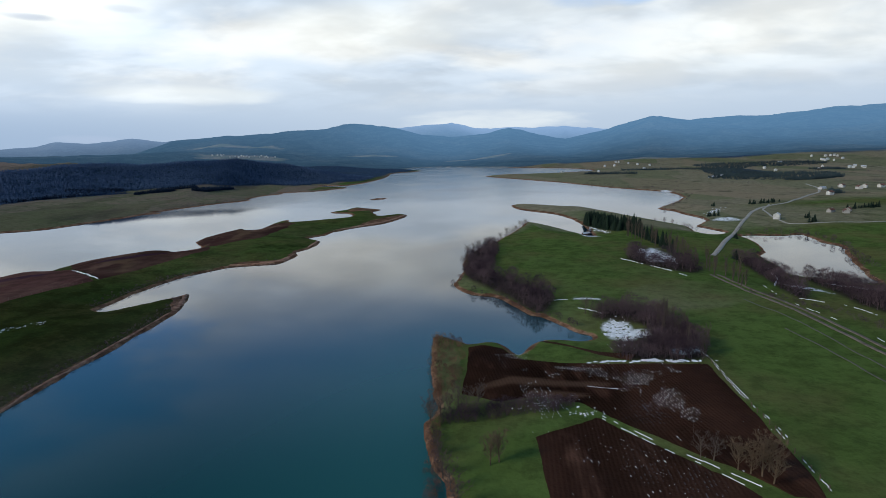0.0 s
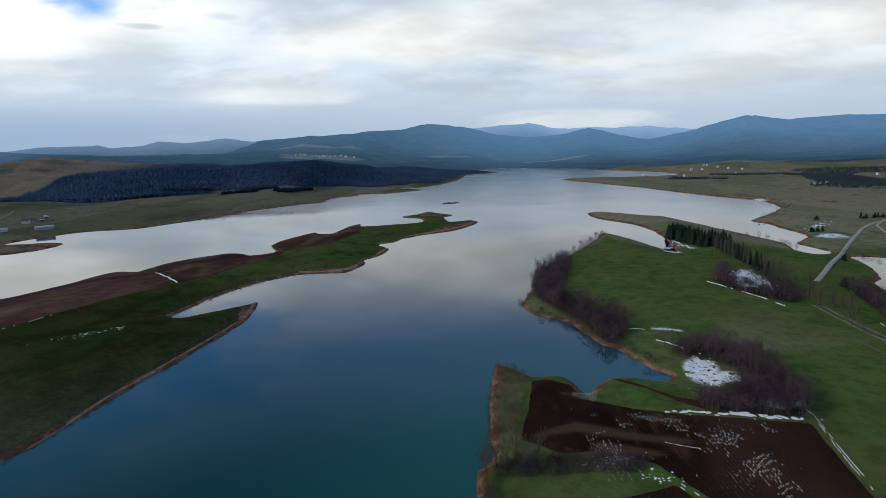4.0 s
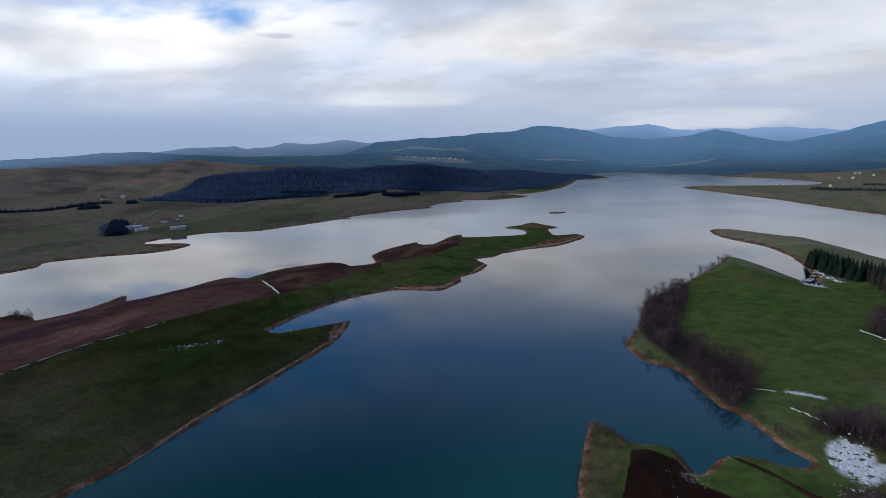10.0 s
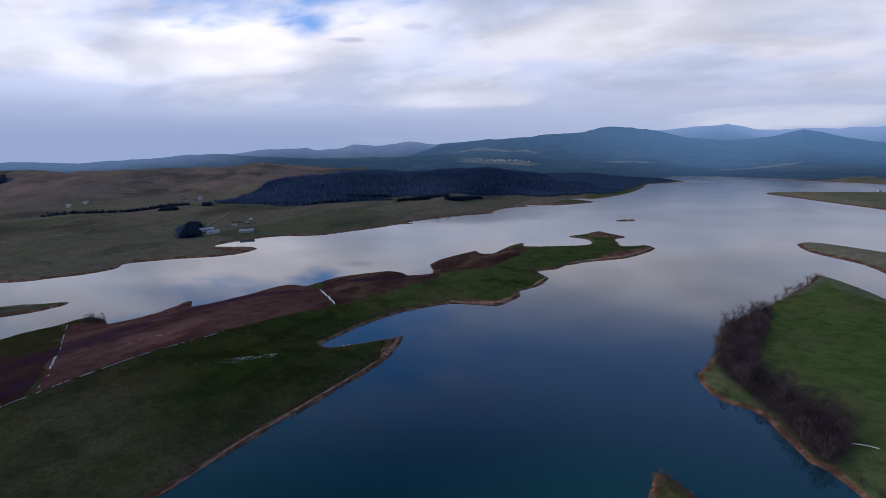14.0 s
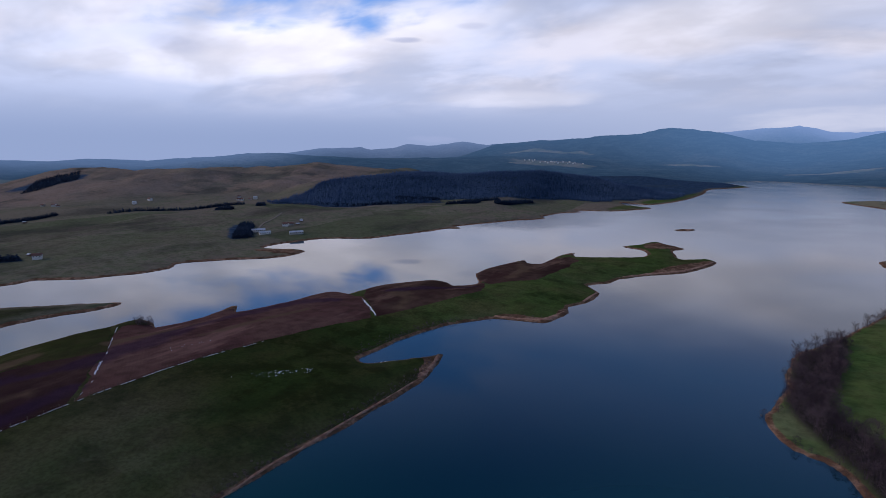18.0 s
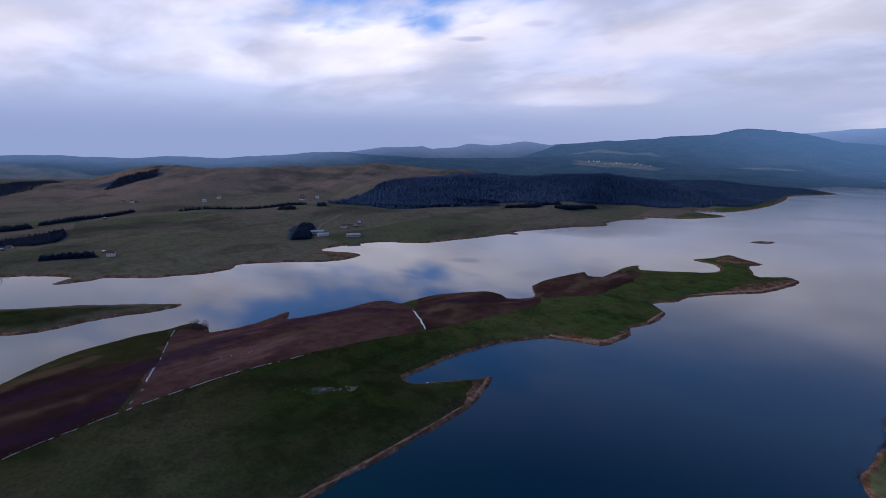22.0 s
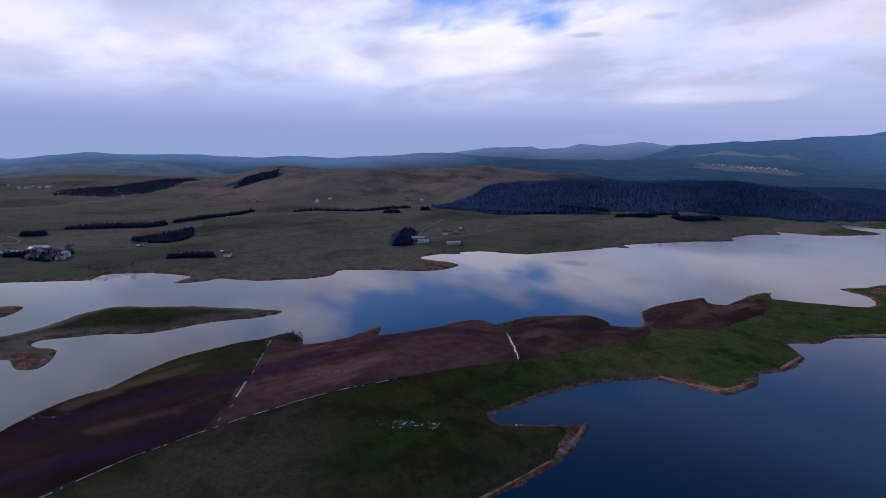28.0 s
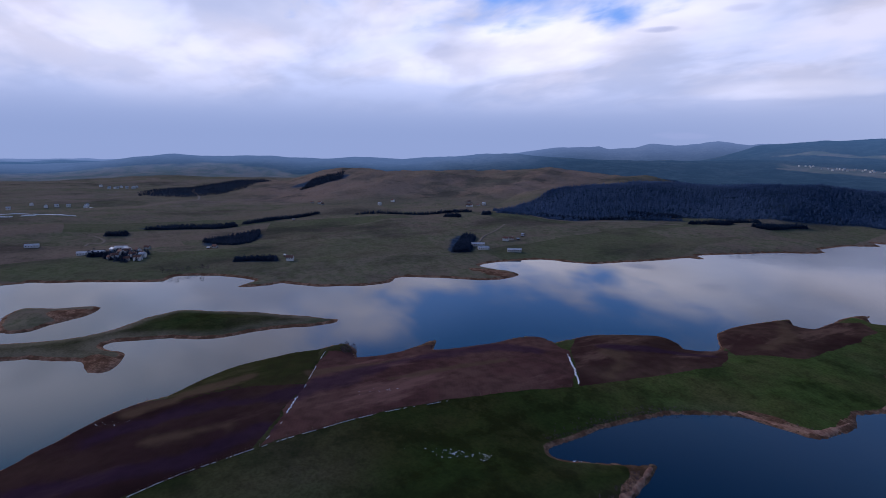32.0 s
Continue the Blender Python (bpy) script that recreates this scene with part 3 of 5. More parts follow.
def forest_cover(x, y, d):
    """Where spruce woods cover the hills."""
    r, b = np.hypot(x, y), bearing(x, y)
    edge = 60 * fbm(x, y, 160, 4, 77)
    base = np.interp(b, [-2, 4, 8, 12.7, 17, 22, 30.6, 40, 47, 49], [1600, 1400, 1250, 1170, 1100, 1040, 955, 905, 900, 1100])
    near = smooth(r + 0.5 * edge - base, -8, 8) * smooth(d, 14, 24) * (1 - smooth(r + edge, 1360, 1420)) * (1 - smooth(b + 0.04 * edge + np.maximum(r - 920, 0) / 50 + np.maximum(r - 1150, 0) / 25, 47.6, 48.6))
    base = np.interp(b, [-60, -40, -24, -10, 0, 8, 12, 24, 40, 52, 62, 75, 90, 110], [2060, 2060, 2060, 2060, 2080, 1350, 1300, 1330, 1600, 1850, 2100, 2250, 2300, 2300])
    far = smooth(r + 2.2 * edge - base, -25, 25)
    cover = np.maximum(near, far)
    for w in WOODS:
        cover = np.maximum(cover, oval(x, y, *w))
    for w in CLEARINGS:
        cover = cover * (1 - oval(x, y, *w))
    return cover * smooth(d, 6, 12)


def dry_cover(x, y, d):
    """Where the meadow is bleached and brown rather than green."""
    r, b = np.hypot(x, y), bearing(x, y)
    west = smooth(-320 + np.maximum(y - 450, 0) * 0.15 - x, -10, 10) * (0.85 + 0.15 * smooth(-x, 500, 900))
    north = smooth(y - 0.2 * np.abs(x), 430, 560) * (x > 30) * 1.0
    north = np.maximum(north, 0.10 * smooth(-x, 90, 140))
    north = np.maximum(north, 0.5 * smooth(y, 400, 430) * (x > 80) * (1 - smooth(y + 0.4 * x, 690, 720)))
    for w, much in (((108, 226, 42, 20, 20), 0.22), ((14, 264, 13, 12, -20), 0.16), ((51, 206, 16, 17, 0), 0.14), ((60, 330, 20, 40, 0), 0.15), ((86, 262, 36, 52, 15), 0.12), ((-2, 158, 7, 30, 0), 0.2)):
        north = np.maximum(north, much * oval(x, y, *w))
    heath = smooth(r, 1080, 1180) * (1 - smooth(r, 1800, 1950)) * smooth(b, 34, 40) * (1 - smooth(b, 70, 76))
    west = np.maximum(west, heath) * (1 - 0.75 * smooth(signed(x, y, LANDS[1]), 0, 4))
    edge = (1 - smooth(d, 3, 15)) * 0.45 * (1 - 0.75 * smooth(signed(x, y, ISLAND), -2, 1)) * (1 - 0.9 * (x > -10) * (y < 420))
    return np.clip(np.maximum(west, north) + edge, 0, 1)


# ---- building helpers ----
def mesh_from(name, verts, faces, material, flat=True):
    me = bpy.data.meshes.new(name)
    if isinstance(faces, np.ndarray):
        me.vertices.add(len(verts))
        me.vertices.foreach_set("co", np.asarray(verts, np.float32).ravel())
        me.loops.add(faces.size)
        me.loops.foreach_set("vertex_index", faces.astype(np.int32).ravel())
        me.polygons.add(len(faces))
        me.polygons.foreach_set("loop_start", np.arange(0, faces.size, 3, dtype=np.int32))
        me.update(calc_edges=True)
    else:
        me.from_pydata([tuple(v) for v in verts], [], faces)
    me.materials.append(material)
    if not flat:
        me.shade_smooth()
    me.update()
    return me


def grid_mesh(name, x, y, z, material, wrap=False):
    """A sheet from arrays of rows and columns; wrap closes each row on itself."""
    rows, cols = x.shape
    me = bpy.data.meshes.new(name)
    co = np.stack([x, y, z], -1).reshape(-1, 3).astype(np.float32)
    last = cols if wrap else cols - 1
    i, j = np.meshgrid(np.arange(rows - 1), np.arange(last), indexing="ij")
    k = (j + 1) % cols
    quads = np.stack([i * cols + j, i * cols + k, (i + 1) * cols + k, (i + 1) * cols + j], -1).reshape(-1, 4).astype(np.int32)
    me.vertices.add(len(co))
    me.vertices.foreach_set("co", co.ravel())
    me.loops.add(quads.size)
    me.loops.foreach_set("vertex_index", quads.ravel())
    me.polygons.add(len(quads))
    me.polygons.foreach_set("loop_start", np.arange(0, quads.size, 4, dtype=np.int32))
    me.materials.append(material)
    me.update(calc_edges=True)
    me.shade_smooth()
    return me


def add_values(me, name, values):
    a = me.attributes.new(name, "FLOAT", "POINT")
    a.data.foreach_set("value", np.asarray(values, np.float32).ravel())


def part(name, me, parent, label=""):
    """One mesh as a part under a thing."""
    ob = new(name, me)
    ob.parent = parent
    return tagged(ob, label)


def along(points, step):
    """Points at even steps along a line, with its ways."""
    p = np.array(points, float)
    seg = np.hypot(*np.diff(p, axis=0).T)
    s = np.concatenate([[0], np.cumsum(seg)])
    n = max(2, int(s[-1] / step) + 1)
    u = np.linspace(0, s[-1], n)
    q = np.stack([np.interp(u, s, p[:, 0]), np.interp(u, s, p[:, 1])], 1)
    for _ in range(3):
        q[1:-1] = 0.25 * q[:-2] + 0.5 * q[1:-1] + 0.25 * q[2:]
    way = np.gradient(q, axis=0)
    way /= np.hypot(way[:, 0], way[:, 1])[:, None]
    return q, way


def ribbon(name, points, width, material, lift=0.12, step=4.0, label="", category="road", crown=0.05, kind="structure"):
    """A road or strip laid over the land."""
    q, way = along(points, step)
    side = np.stack([way[:, 1], -way[:, 0]], 1)
    offs = np.array([-0.5, -0.46, -0.15, 0.15, 0.46, 0.5]) * width
    x = q[:, 0:1] + side[:, 0:1] * offs
    y = q[:, 1:2] + side[:, 1:2] * offs
    z = np.maximum(height(x, y)[0], 0.9) + lift
    z[:, 1:5] = np.maximum(z[:, 1:5], np.median(z, axis=1, keepdims=True)) + crown
    z[:, 0] -= lift + 0.3
    z[:, 5] -= lift + 0.3
    return tagged(new(name, grid_mesh(name, x, y, z, material)), label, category, kind=kind)


def patch(name, one, two, material, label, category="field", lift=0.10, step=1.5, group="", wob=0.8):
    """A field between two edge lines, laid over the land."""
    n = max(8, int(max(np.hypot(*np.diff(np.array(one, float), axis=0).T).sum(), np.hypot(*np.diff(np.array(two, float), axis=0).T).sum()) / step))

    def even(p):
        p = np.array(p, float)
        s = np.concatenate([[0], np.cumsum(np.hypot(*np.diff(p, axis=0).T))])
        u = np.linspace(0, s[-1], n)
        return np.stack([np.interp(u, s, p[:, 0]), np.interp(u, s, p[:, 1])], 1)

    a, b = even(one), even(two)
    m = max(6, int(np.hypot(*(a - b).T).max() / step))
    t = np.linspace(0, 1, m)[None, :]
    x = a[:, 0:1] * (1 - t) + b[:, 0:1] * t
    y = a[:, 1:2] * (1 - t) + b[:, 1:2] * t
    x = x + wob * fbm(x, y, 9 + 6 * (wob > 1), 3, 41)
    y = y + wob * fbm(x, y, 9 + 6 * (wob > 1), 3, 43)
    z, d = height(x, y)
    rim = np.minimum.reduce([t * np.ones_like(x), (1 - t) * np.ones_like(x), np.linspace(0, 1, n)[:, None] * np.ones_like(x), np.linspace(1, 0, n)[:, None] * np.ones_like(x)])
    z = np.where(d > 0.5, z + lift * smooth(rim, 0.0, 0.02) - 0.02, z - 0.3)
    me = grid_mesh(name, x, y, z, material)
    for key, lines in SOIL_BANDS.items():
        much = np.zeros_like(x)
        for wide, line in lines:
            q = np.array(line, float)
            near = np.full(x.shape, 1e9)
            for (ax, ay), (bx, by) in zip(q[:-1], q[1:]):
                u = np.clip(((x - ax) * (bx - ax) + (y - ay) * (by - ay)) / ((bx - ax) ** 2 + (by - ay) ** 2), 0, 1)
                near = np.minimum(near, np.hypot(x - ax - u * (bx - ax), y - ay - u * (by - ay)))
            much = np.maximum(much, 1 - smooth(near / wide + 1.1 * fbm(x, y, 22, 4, 17) + 0.5 * fbm(x, y, 5, 3, 19), 0.25, 1.25))
        add_values(me, key, much)
    return tagged(new(name, me), label, category, group, "structure")


# ---- ground and water ----
def build_ground():
    fine = np.radians(np.arange(-47, 105, 0.19))
    coarse = np.radians(np.arange(108, 313, 5.0))
    turn = np.concatenate([fine, coarse])
    r = np.concatenate([[6.0], 14.0 * np.exp(np.arange(0, math.log(4900 / 14.0), 0.0074)), [4900]])
    rr, tt = np.meshgrid(r, turn, indexing="ij")
    x, y = -rr * np.sin(tt), rr * np.cos(tt)
    z, d = height(x, y)
    far = int(np.searchsorted(r, 2050))
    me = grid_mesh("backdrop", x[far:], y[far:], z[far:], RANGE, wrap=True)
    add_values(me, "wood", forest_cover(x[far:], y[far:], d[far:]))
    # strength of the painted haze glow, then how pale it turns
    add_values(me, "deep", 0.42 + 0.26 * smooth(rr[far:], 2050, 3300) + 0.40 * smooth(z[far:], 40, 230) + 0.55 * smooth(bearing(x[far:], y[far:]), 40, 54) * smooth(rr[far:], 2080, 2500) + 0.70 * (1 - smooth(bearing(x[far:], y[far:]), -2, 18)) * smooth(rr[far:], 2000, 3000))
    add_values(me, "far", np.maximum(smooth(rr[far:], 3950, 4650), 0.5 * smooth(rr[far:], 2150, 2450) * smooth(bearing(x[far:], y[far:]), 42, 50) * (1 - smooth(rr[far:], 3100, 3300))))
    tagged(new("backdrop", me), "wooded mountain ranges beyond the lake, blue haze put into their glow", "mountains", kind="structure")
    x, y, z, d = x[:far + 1], y[:far + 1], z[:far + 1], d[:far + 1]
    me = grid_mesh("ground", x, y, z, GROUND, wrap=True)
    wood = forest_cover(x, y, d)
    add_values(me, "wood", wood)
    add_values(me, "dry", dry_cover(x, y, d))
    r_, b_ = np.hypot(x, y), bearing(x, y)
    add_values(me, "heath", 0.85 * smooth(r_, 1080, 1200) * (1 - smooth(r_, 1800, 1950)) * smooth(b_, 34, 40) * (1 - smooth(b_, 70, 76)))
    add_values(me, "upland", smooth(r_, 720, 1250) * smooth(-x, 300, 500))
    add_values(me, "east", smooth(x, -30, -10) * (1 - smooth(np.hypot(x, y), 1500, 2050) * 0.3))
    add_values(me, "dull", smooth(np.maximum(signed(x, y, ISLAND), signed(x, y, LANDS[1])), -1, 3) * (1 - 0.66 * smooth(y + 0.25 * x, 185, 290) * (x > -300)))
    add_values(me, "sand", np.maximum((1 - smooth(d, 0.8, 3.6 + 0.004 * np.hypot(x, y))) * (1 - 0.3 * smooth(x, -20, -8) * (1 - smooth(y, 420, 520))) * (1 - 0.25 * smooth(signed(x, y, ISLAND), -3, 0)), np.maximum.reduce([0.85 * oval(x, y, *w) for w in SANDS])))
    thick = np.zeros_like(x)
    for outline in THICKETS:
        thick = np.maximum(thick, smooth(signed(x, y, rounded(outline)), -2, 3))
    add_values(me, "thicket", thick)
    snow = np.zeros_like(x)
    for cx, cy, a, b2, rot in SNOW_PATCHES:
        c, s = math.cos(radians(rot)), math.sin(radians(rot))
        u, v = ((x - cx) * c + (y - cy) * s) / a, (-(x - cx) * s + (y - cy) * c) / b2
        snow = np.maximum(snow, 1 - smooth(u * u + v * v + 1.2 * fbm(x, y, 7, 3, 61), 0.5, 1.2))
    add_values(me, "snow", snow)
    tagged(new("ground", me), "rolling meadow shores with sandy banks and wooded hills", "ground", kind="structure")
    a = np.linspace(0, 2 * math.pi, 97)[:-1]
    rw = np.array([1.0, 200, 600, 1200, 2600])
    rr, aa = np.meshgrid(rw, a, indexing="ij")
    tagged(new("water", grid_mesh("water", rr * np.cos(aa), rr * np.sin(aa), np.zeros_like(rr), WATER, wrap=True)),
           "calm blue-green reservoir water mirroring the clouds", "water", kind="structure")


# Bare sand and gravel spits
SANDS = [(-124, 252, 7, 13, 10), (-336, 90, 18, 12, 20), (-92, 778, 18, 12, 40), (-92, 630, 26, 16, 60), (-54, 530, 8, 56, -25), (-112, 325, 24, 7, 12), (-97, 350, 6, 22, 0), (-122, 246, 5, 20, 10), (-395, 400, 26, 12, 30), (-148, 232, 8, 5, 40), (-158, 540, 10, 12, 0), (-270, 252, 8, 10, 0), (-440, 84, 24, 14, 50), (-104, 326, 12, 4, 20)]
# Bare woods and snow lying in them: outlines and ovals on the plan
THICKETS = [
    [(11, 285), (13, 303), (16, 336), (28, 360), (38, 378), (36, 345), (31, 310), (27, 285), (33, 262), (41, 248), (48, 238), (47, 222), (41, 211), (35, 214), (29, 236), (21, 250), (14, 266)],
    [(57, 203), (70, 208), (80, 200), (83, 184), (82, 168), (81, 158), (77, 151.5), (64, 151.5), (54, 153), (53, 162), (60, 166), (68, 172), (73, 182), (68, 191), (60, 196)],
    [(104, 298), (112, 318), (122, 328), (132, 320), (137, 298), (135, 272), (124, 262), (112, 276)],
    [(172, 308), (179, 296), (173, 270), (164, 240), (153, 216), (146, 213), (150, 236), (160, 270), (166, 300)],
    [(182, 262), (192, 252), (189, 226), (186, 204), (178, 186), (164, 182), (162, 200), (168, 226), (172, 246)],
]
SNOW_PATCHES = [(63.5, 185, 6, 11.5, -8), (68, 180, 4.5, 5, 0), (76, 160, 6, 3, 20), (112, 402, 5, 14, 20), (125, 308, 8, 22, -16),
                (160, 232, 2, 12, 30), (186, 232, 2.5, 18, 40), (60, 222, 7, 1.4, -20), (250, 470, 12, 14, 0), (330, 800, 10, 16, 0)]
build_ground()

# ---- ploughed land, roads and tracks ----
# Bands of soil across the fields: wet violet hollows and pale dry crests, half width and line
SOIL_BANDS = {
    "wet": [(7, [(-250, 84), (-251, 104), (-253, 118), (-251, 134), (-246, 158), (-247, 178), (-255, 211), (-256, 247), (-249, 280), (-226, 292)]), (5, [(-214, 330), (-190, 352), (-172, 372)]), (6, [(-222, 60), (-214, 110), (-222, 140)])],
    "pale": [(5, [(-268, 100), (-274, 118), (-277, 150)]), (4, [(-264, 176), (-261, 198), (-259, 222)]), (6, [(-205, 326), (-190, 318), (-184, 300)]), (3, [(-236, 206), (-232, 240), (-226, 268)]), (6, [(-236, 104), (-232, 130)]), (7, [(-180, 470), (-164, 440), (-160, 410)])],
    "worn": [(2.0, [(8, 139), (18, 143), (30, 139), (44, 137)]), (1.6, [(24, 133), (36, 131)])],
}
SOIL_A = plough_material("dark_ploughed_soil", (0.026, 0.013, 0.009), (0.062, 0.029, 0.018), -5, 0.3, 0.95, 0.1)
SOIL_G = plough_material("warm_ploughed_soil", (0.050, 0.024, 0.016), (0.092, 0.046, 0.030), 8, 0.2, 0.95, 0.12)
SOIL_B = plough_material("red_ploughed_soil", (0.104, 0.048, 0.042), (0.142, 0.076, 0.060), 122, 0.0, 1.4, 0.05)
SOIL_C = plough_material("brown_stubble", (0.044, 0.022, 0.022), (0.072, 0.040, 0.030), 122, 0.0, 1.5, 0.04)
SOIL_F = plough_material("tan_stubble", (0.064, 0.032, 0.027), (0.112, 0.066, 0.046), 122, 0.0, 1.5, 0.04)
SOIL_D = plough_material("green_stubble", (0.038, 0.044, 0.014), (0.062, 0.052, 0.022), 122, 0.0, 1.5, 0.04)
patch("ploughed_field", [(8, 173), (6, 152), (4, 137), (13, 131), (25, 131), (35, 126)],
      [(12, 175), (19, 172), (24, 162), (36, 154), (48, 150), (62, 149.5), (77, 149.5)], SOIL_A, "dark brown ploughed field with snow lying in the furrows", "field", group="ploughed fields")
patch("ploughed_field", [(33.5, 127), (41, 116), (49, 106), (56.5, 97), (63, 87)],
      [(77.5, 150), (75, 132), (73, 113), (71, 100), (68, 86)], SOIL_A, "dark brown ploughed field beside a snowy field track", "field", 0.14, group="ploughed fields")
patch("ploughed_field", [(20, 112), (19.5, 100), (19, 91), (19, 78), (19, 60)], [(36, 119.5), (41, 111.6), (48.5, 101.6), (56, 91), (68, 60)], SOIL_G,
      "dark brown ploughed field sloping to a grassy corner", "field", group="ploughed fields")
patch("ploughed_field", [(-209, 136), (-209, 167), (-208, 192), (-203, 218), (-195, 244), (-183, 276)],
      [(-292, 196), (-282, 212), (-277, 232), (-268, 262), (-250, 316), (-218, 310)], SOIL_B, "reddish brown ploughed strip on the island", "field", group="island fields", wob=2.6)
patch("stubble_field", [(-194, 55), (-202, 97), (-206, 120), (-208, 133)], [(-240, 30), (-278, 100), (-272, 138), (-252, 170)], SOIL_C,
      "brown stubble field on the island shore", "field", group="island fields", wob=2.6)
patch("stubble_field", [(-253, 171), (-266, 138), (-268, 112)], [(-301, 196), (-306, 160), (-286, 116)], SOIL_D,
      "olive green stubble field along the island shore", "field", group="island fields", wob=2.6)
patch("stubble_field", [(-182, 278), (-176, 300), (-166, 331), (-158, 360)], [(-216, 308), (-240, 340), (-214, 380), (-172, 390)], SOIL_F,
      "tan stubble field past a snowy ditch", "field", group="island fields", wob=2.6)
patch("stubble_field", [(-166, 386), (-140, 405), (-136, 449), (-138, 498)], [(-186, 397), (-199, 433), (-184, 480), (-152, 520)], SOIL_F,
      "brown headland field on the island", "field", group="island fields", wob=2.6)
patch("bare_bank", [(33, 180), (41, 174), (49, 164), (60, 158)], [(34, 177), (42, 170), (47.5, 160), (55, 152)], SOIL_G, "bare brown bank beside the bay", "bank", 0.08, 1.0)
ribbon("road", [(158, 308), (163, 315), (200, 370), (244, 435), (292, 504), (319, 536), (369, 570), (416, 618), (475, 675), (507, 723), (536, 792)], 3.0, ROAD, 0.22, 4,
       "pale worn asphalt road over the causeway")
ribbon("road", [(340, 556), (312, 520), (284, 452), (276, 424), (298, 420), (352, 421), (450, 424)], 1.8, ROAD, 0.2, 4, "narrow pale side road across the meadow")
for aside in (0.0, 3.4):
    ribbon("track", [(x + aside, y) for x, y in ((133, 260), (133, 242), (133.5, 222), (134, 205), (132, 182), (131, 164), (131, 146), (130, 110))], 1.2, MUD, 0.2, 3, "muddy wheel rut of the farm track beside the meadow", "track")


# ---- trees ----
def tube(verts, faces, a, b, ra, rb, sides=4):
    """A tapered stick between two points, added to the lists."""
    a, b = Vector(a), Vector(b)
    q = (b - a).to_track_quat("Z", "Y")
    k = len(verts)
    for p, r in ((a, ra), (b, rb)):
        for i in range(sides):
            t = 2 * math.pi * i / sides
            verts.append(p + q @ Vector((math.cos(t) * r, math.sin(t) * r, 0)))
    for i in range(sides):
        j = (i + 1) % sides
        faces.append((k + i, k + j, k + sides + j, k + sides + i))
    faces.append(tuple(k + sides + i for i in range(sides)))


def bare_tree_meshes(seed, tall, spread, twig, lean=0.55, twigs=5, limbs=11):
    """Trunk with limbs, and a crown of fine twigs."""
    rng = random.Random(seed)
    tv, tf, cv, cf = [], [], [], []
    top = Vector((rng.uniform(-0.4, 0.4), rng.uniform(-0.4, 0.4), tall * 0.82))
    tube(tv, tf, (0, 0, -0.6), top * 0.5, tall * 0.026, tall * 0.016, 6)
    tube(tv, tf, top * 0.5, top, tall * 0.016, tall * 0.006, 5)
    for k in range(limbs):
        u = 0.18 + 0.78 * k / limbs
        start = top * u
        az = k * 2.4 + rng.uniform(-0.4, 0.4)
        reach = spread * (1.05 - 0.6 * abs(u - 0.45)) * rng.uniform(0.75, 1.1)
        way = Vector((math.cos(az) * reach, math.sin(az) * reach, reach * lean * 2 * rng.uniform(0.7, 1.2)))
        end = start + way
        if end.z > tall:
            end.z = tall * rng.uniform(0.92, 1.0)
        tube(tv, tf, start, end, tall * 0.010, tall * 0.003, 4)
        for m in range(4):
            a = start.lerp(end, 0.3 + 0.22 * m)
            b = a + Vector((rng.uniform(-1, 1), rng.uniform(-1, 1), rng.uniform(0.3, 1.3))) * reach * 0.42
            tube(tv, tf, a, b, tall * 0.004, tall * 0.0015, 3)
            for n in range(twigs):
                p = a.lerp(b, rng.uniform(0.25, 1.0))
                w = Vector((rng.uniform(-1, 1), rng.uniform(-1, 1), rng.uniform(-0.1, 1.3))) * reach * rng.uniform(0.16, 0.32)
                s = w.cross(Vector((rng.uniform(-1, 1), rng.uniform(-1, 1), rng.uniform(-1, 1)))).normalized() * tall * 0.0055
                i = len(cv)
                cv += [p - s, p + s, p + w]
                cf.append((i, i + 1, i + 2))
                p2 = p + w * 0.5
                w2 = (w + Vector((rng.uniform(-1, 1), rng.uniform(-1, 1), rng.uniform(-0.4, 0.9))) * reach * 0.22) * 0.8
                cv += [p2 - s * 0.7, p2 + s * 0.7, p2 + w2]
                cf.append((i + 3, i + 4, i + 5))
    return mesh_from("trunk", tv, tf, BARK if twig is not WILLOW else WILLOW), mesh_from("crown", cv, cf, twig)


def conifer_lists(rng, tall, wide, tiers, spikes):
    """Drooping whorls of branches, each a folded blade."""
    v, f = [], []
    for k in range(tiers):
        u = k / tiers
        z = tall * (0.10 + 0.86 * u)
        r = wide * (1 - u) ** 0.85 * rng.uniform(0.85, 1.1) + 0.12
        drop = tall * (0.12 - 0.06 * u)
        for i in range(spikes):
            a = 2 * math.pi * (i + 0.5 * (k % 2) + rng.uniform(-0.2, 0.2)) / spikes
            q = r * rng.uniform(0.75, 1.15)
            c, s = math.cos(a), math.sin(a)
            half = 0.62 * q * math.pi / spikes + 0.1
            n = len(v)
            v += [(0, 0, z + drop * 0.7), (c * q * 0.62 - s * half, s * q * 0.62 + c * half, z - drop * 0.35), (c * q, s * q, z - drop), (c * q * 0.62 + s * half, s * q * 0.62 - c * half, z - drop * 0.35)]
            f += [(n, n + 1, n + 2), (n, n + 2, n + 3)]
    n = len(v)
    v += [(0.12, 0, tall * 0.9), (-0.06, 0.1, tall * 0.9), (-0.06, -0.1, tall * 0.9), (0, 0, tall)]
    f += [(n, n + 1, n + 3), (n + 1, n + 2, n + 3), (n + 2, n, n + 3)]
    return v, f


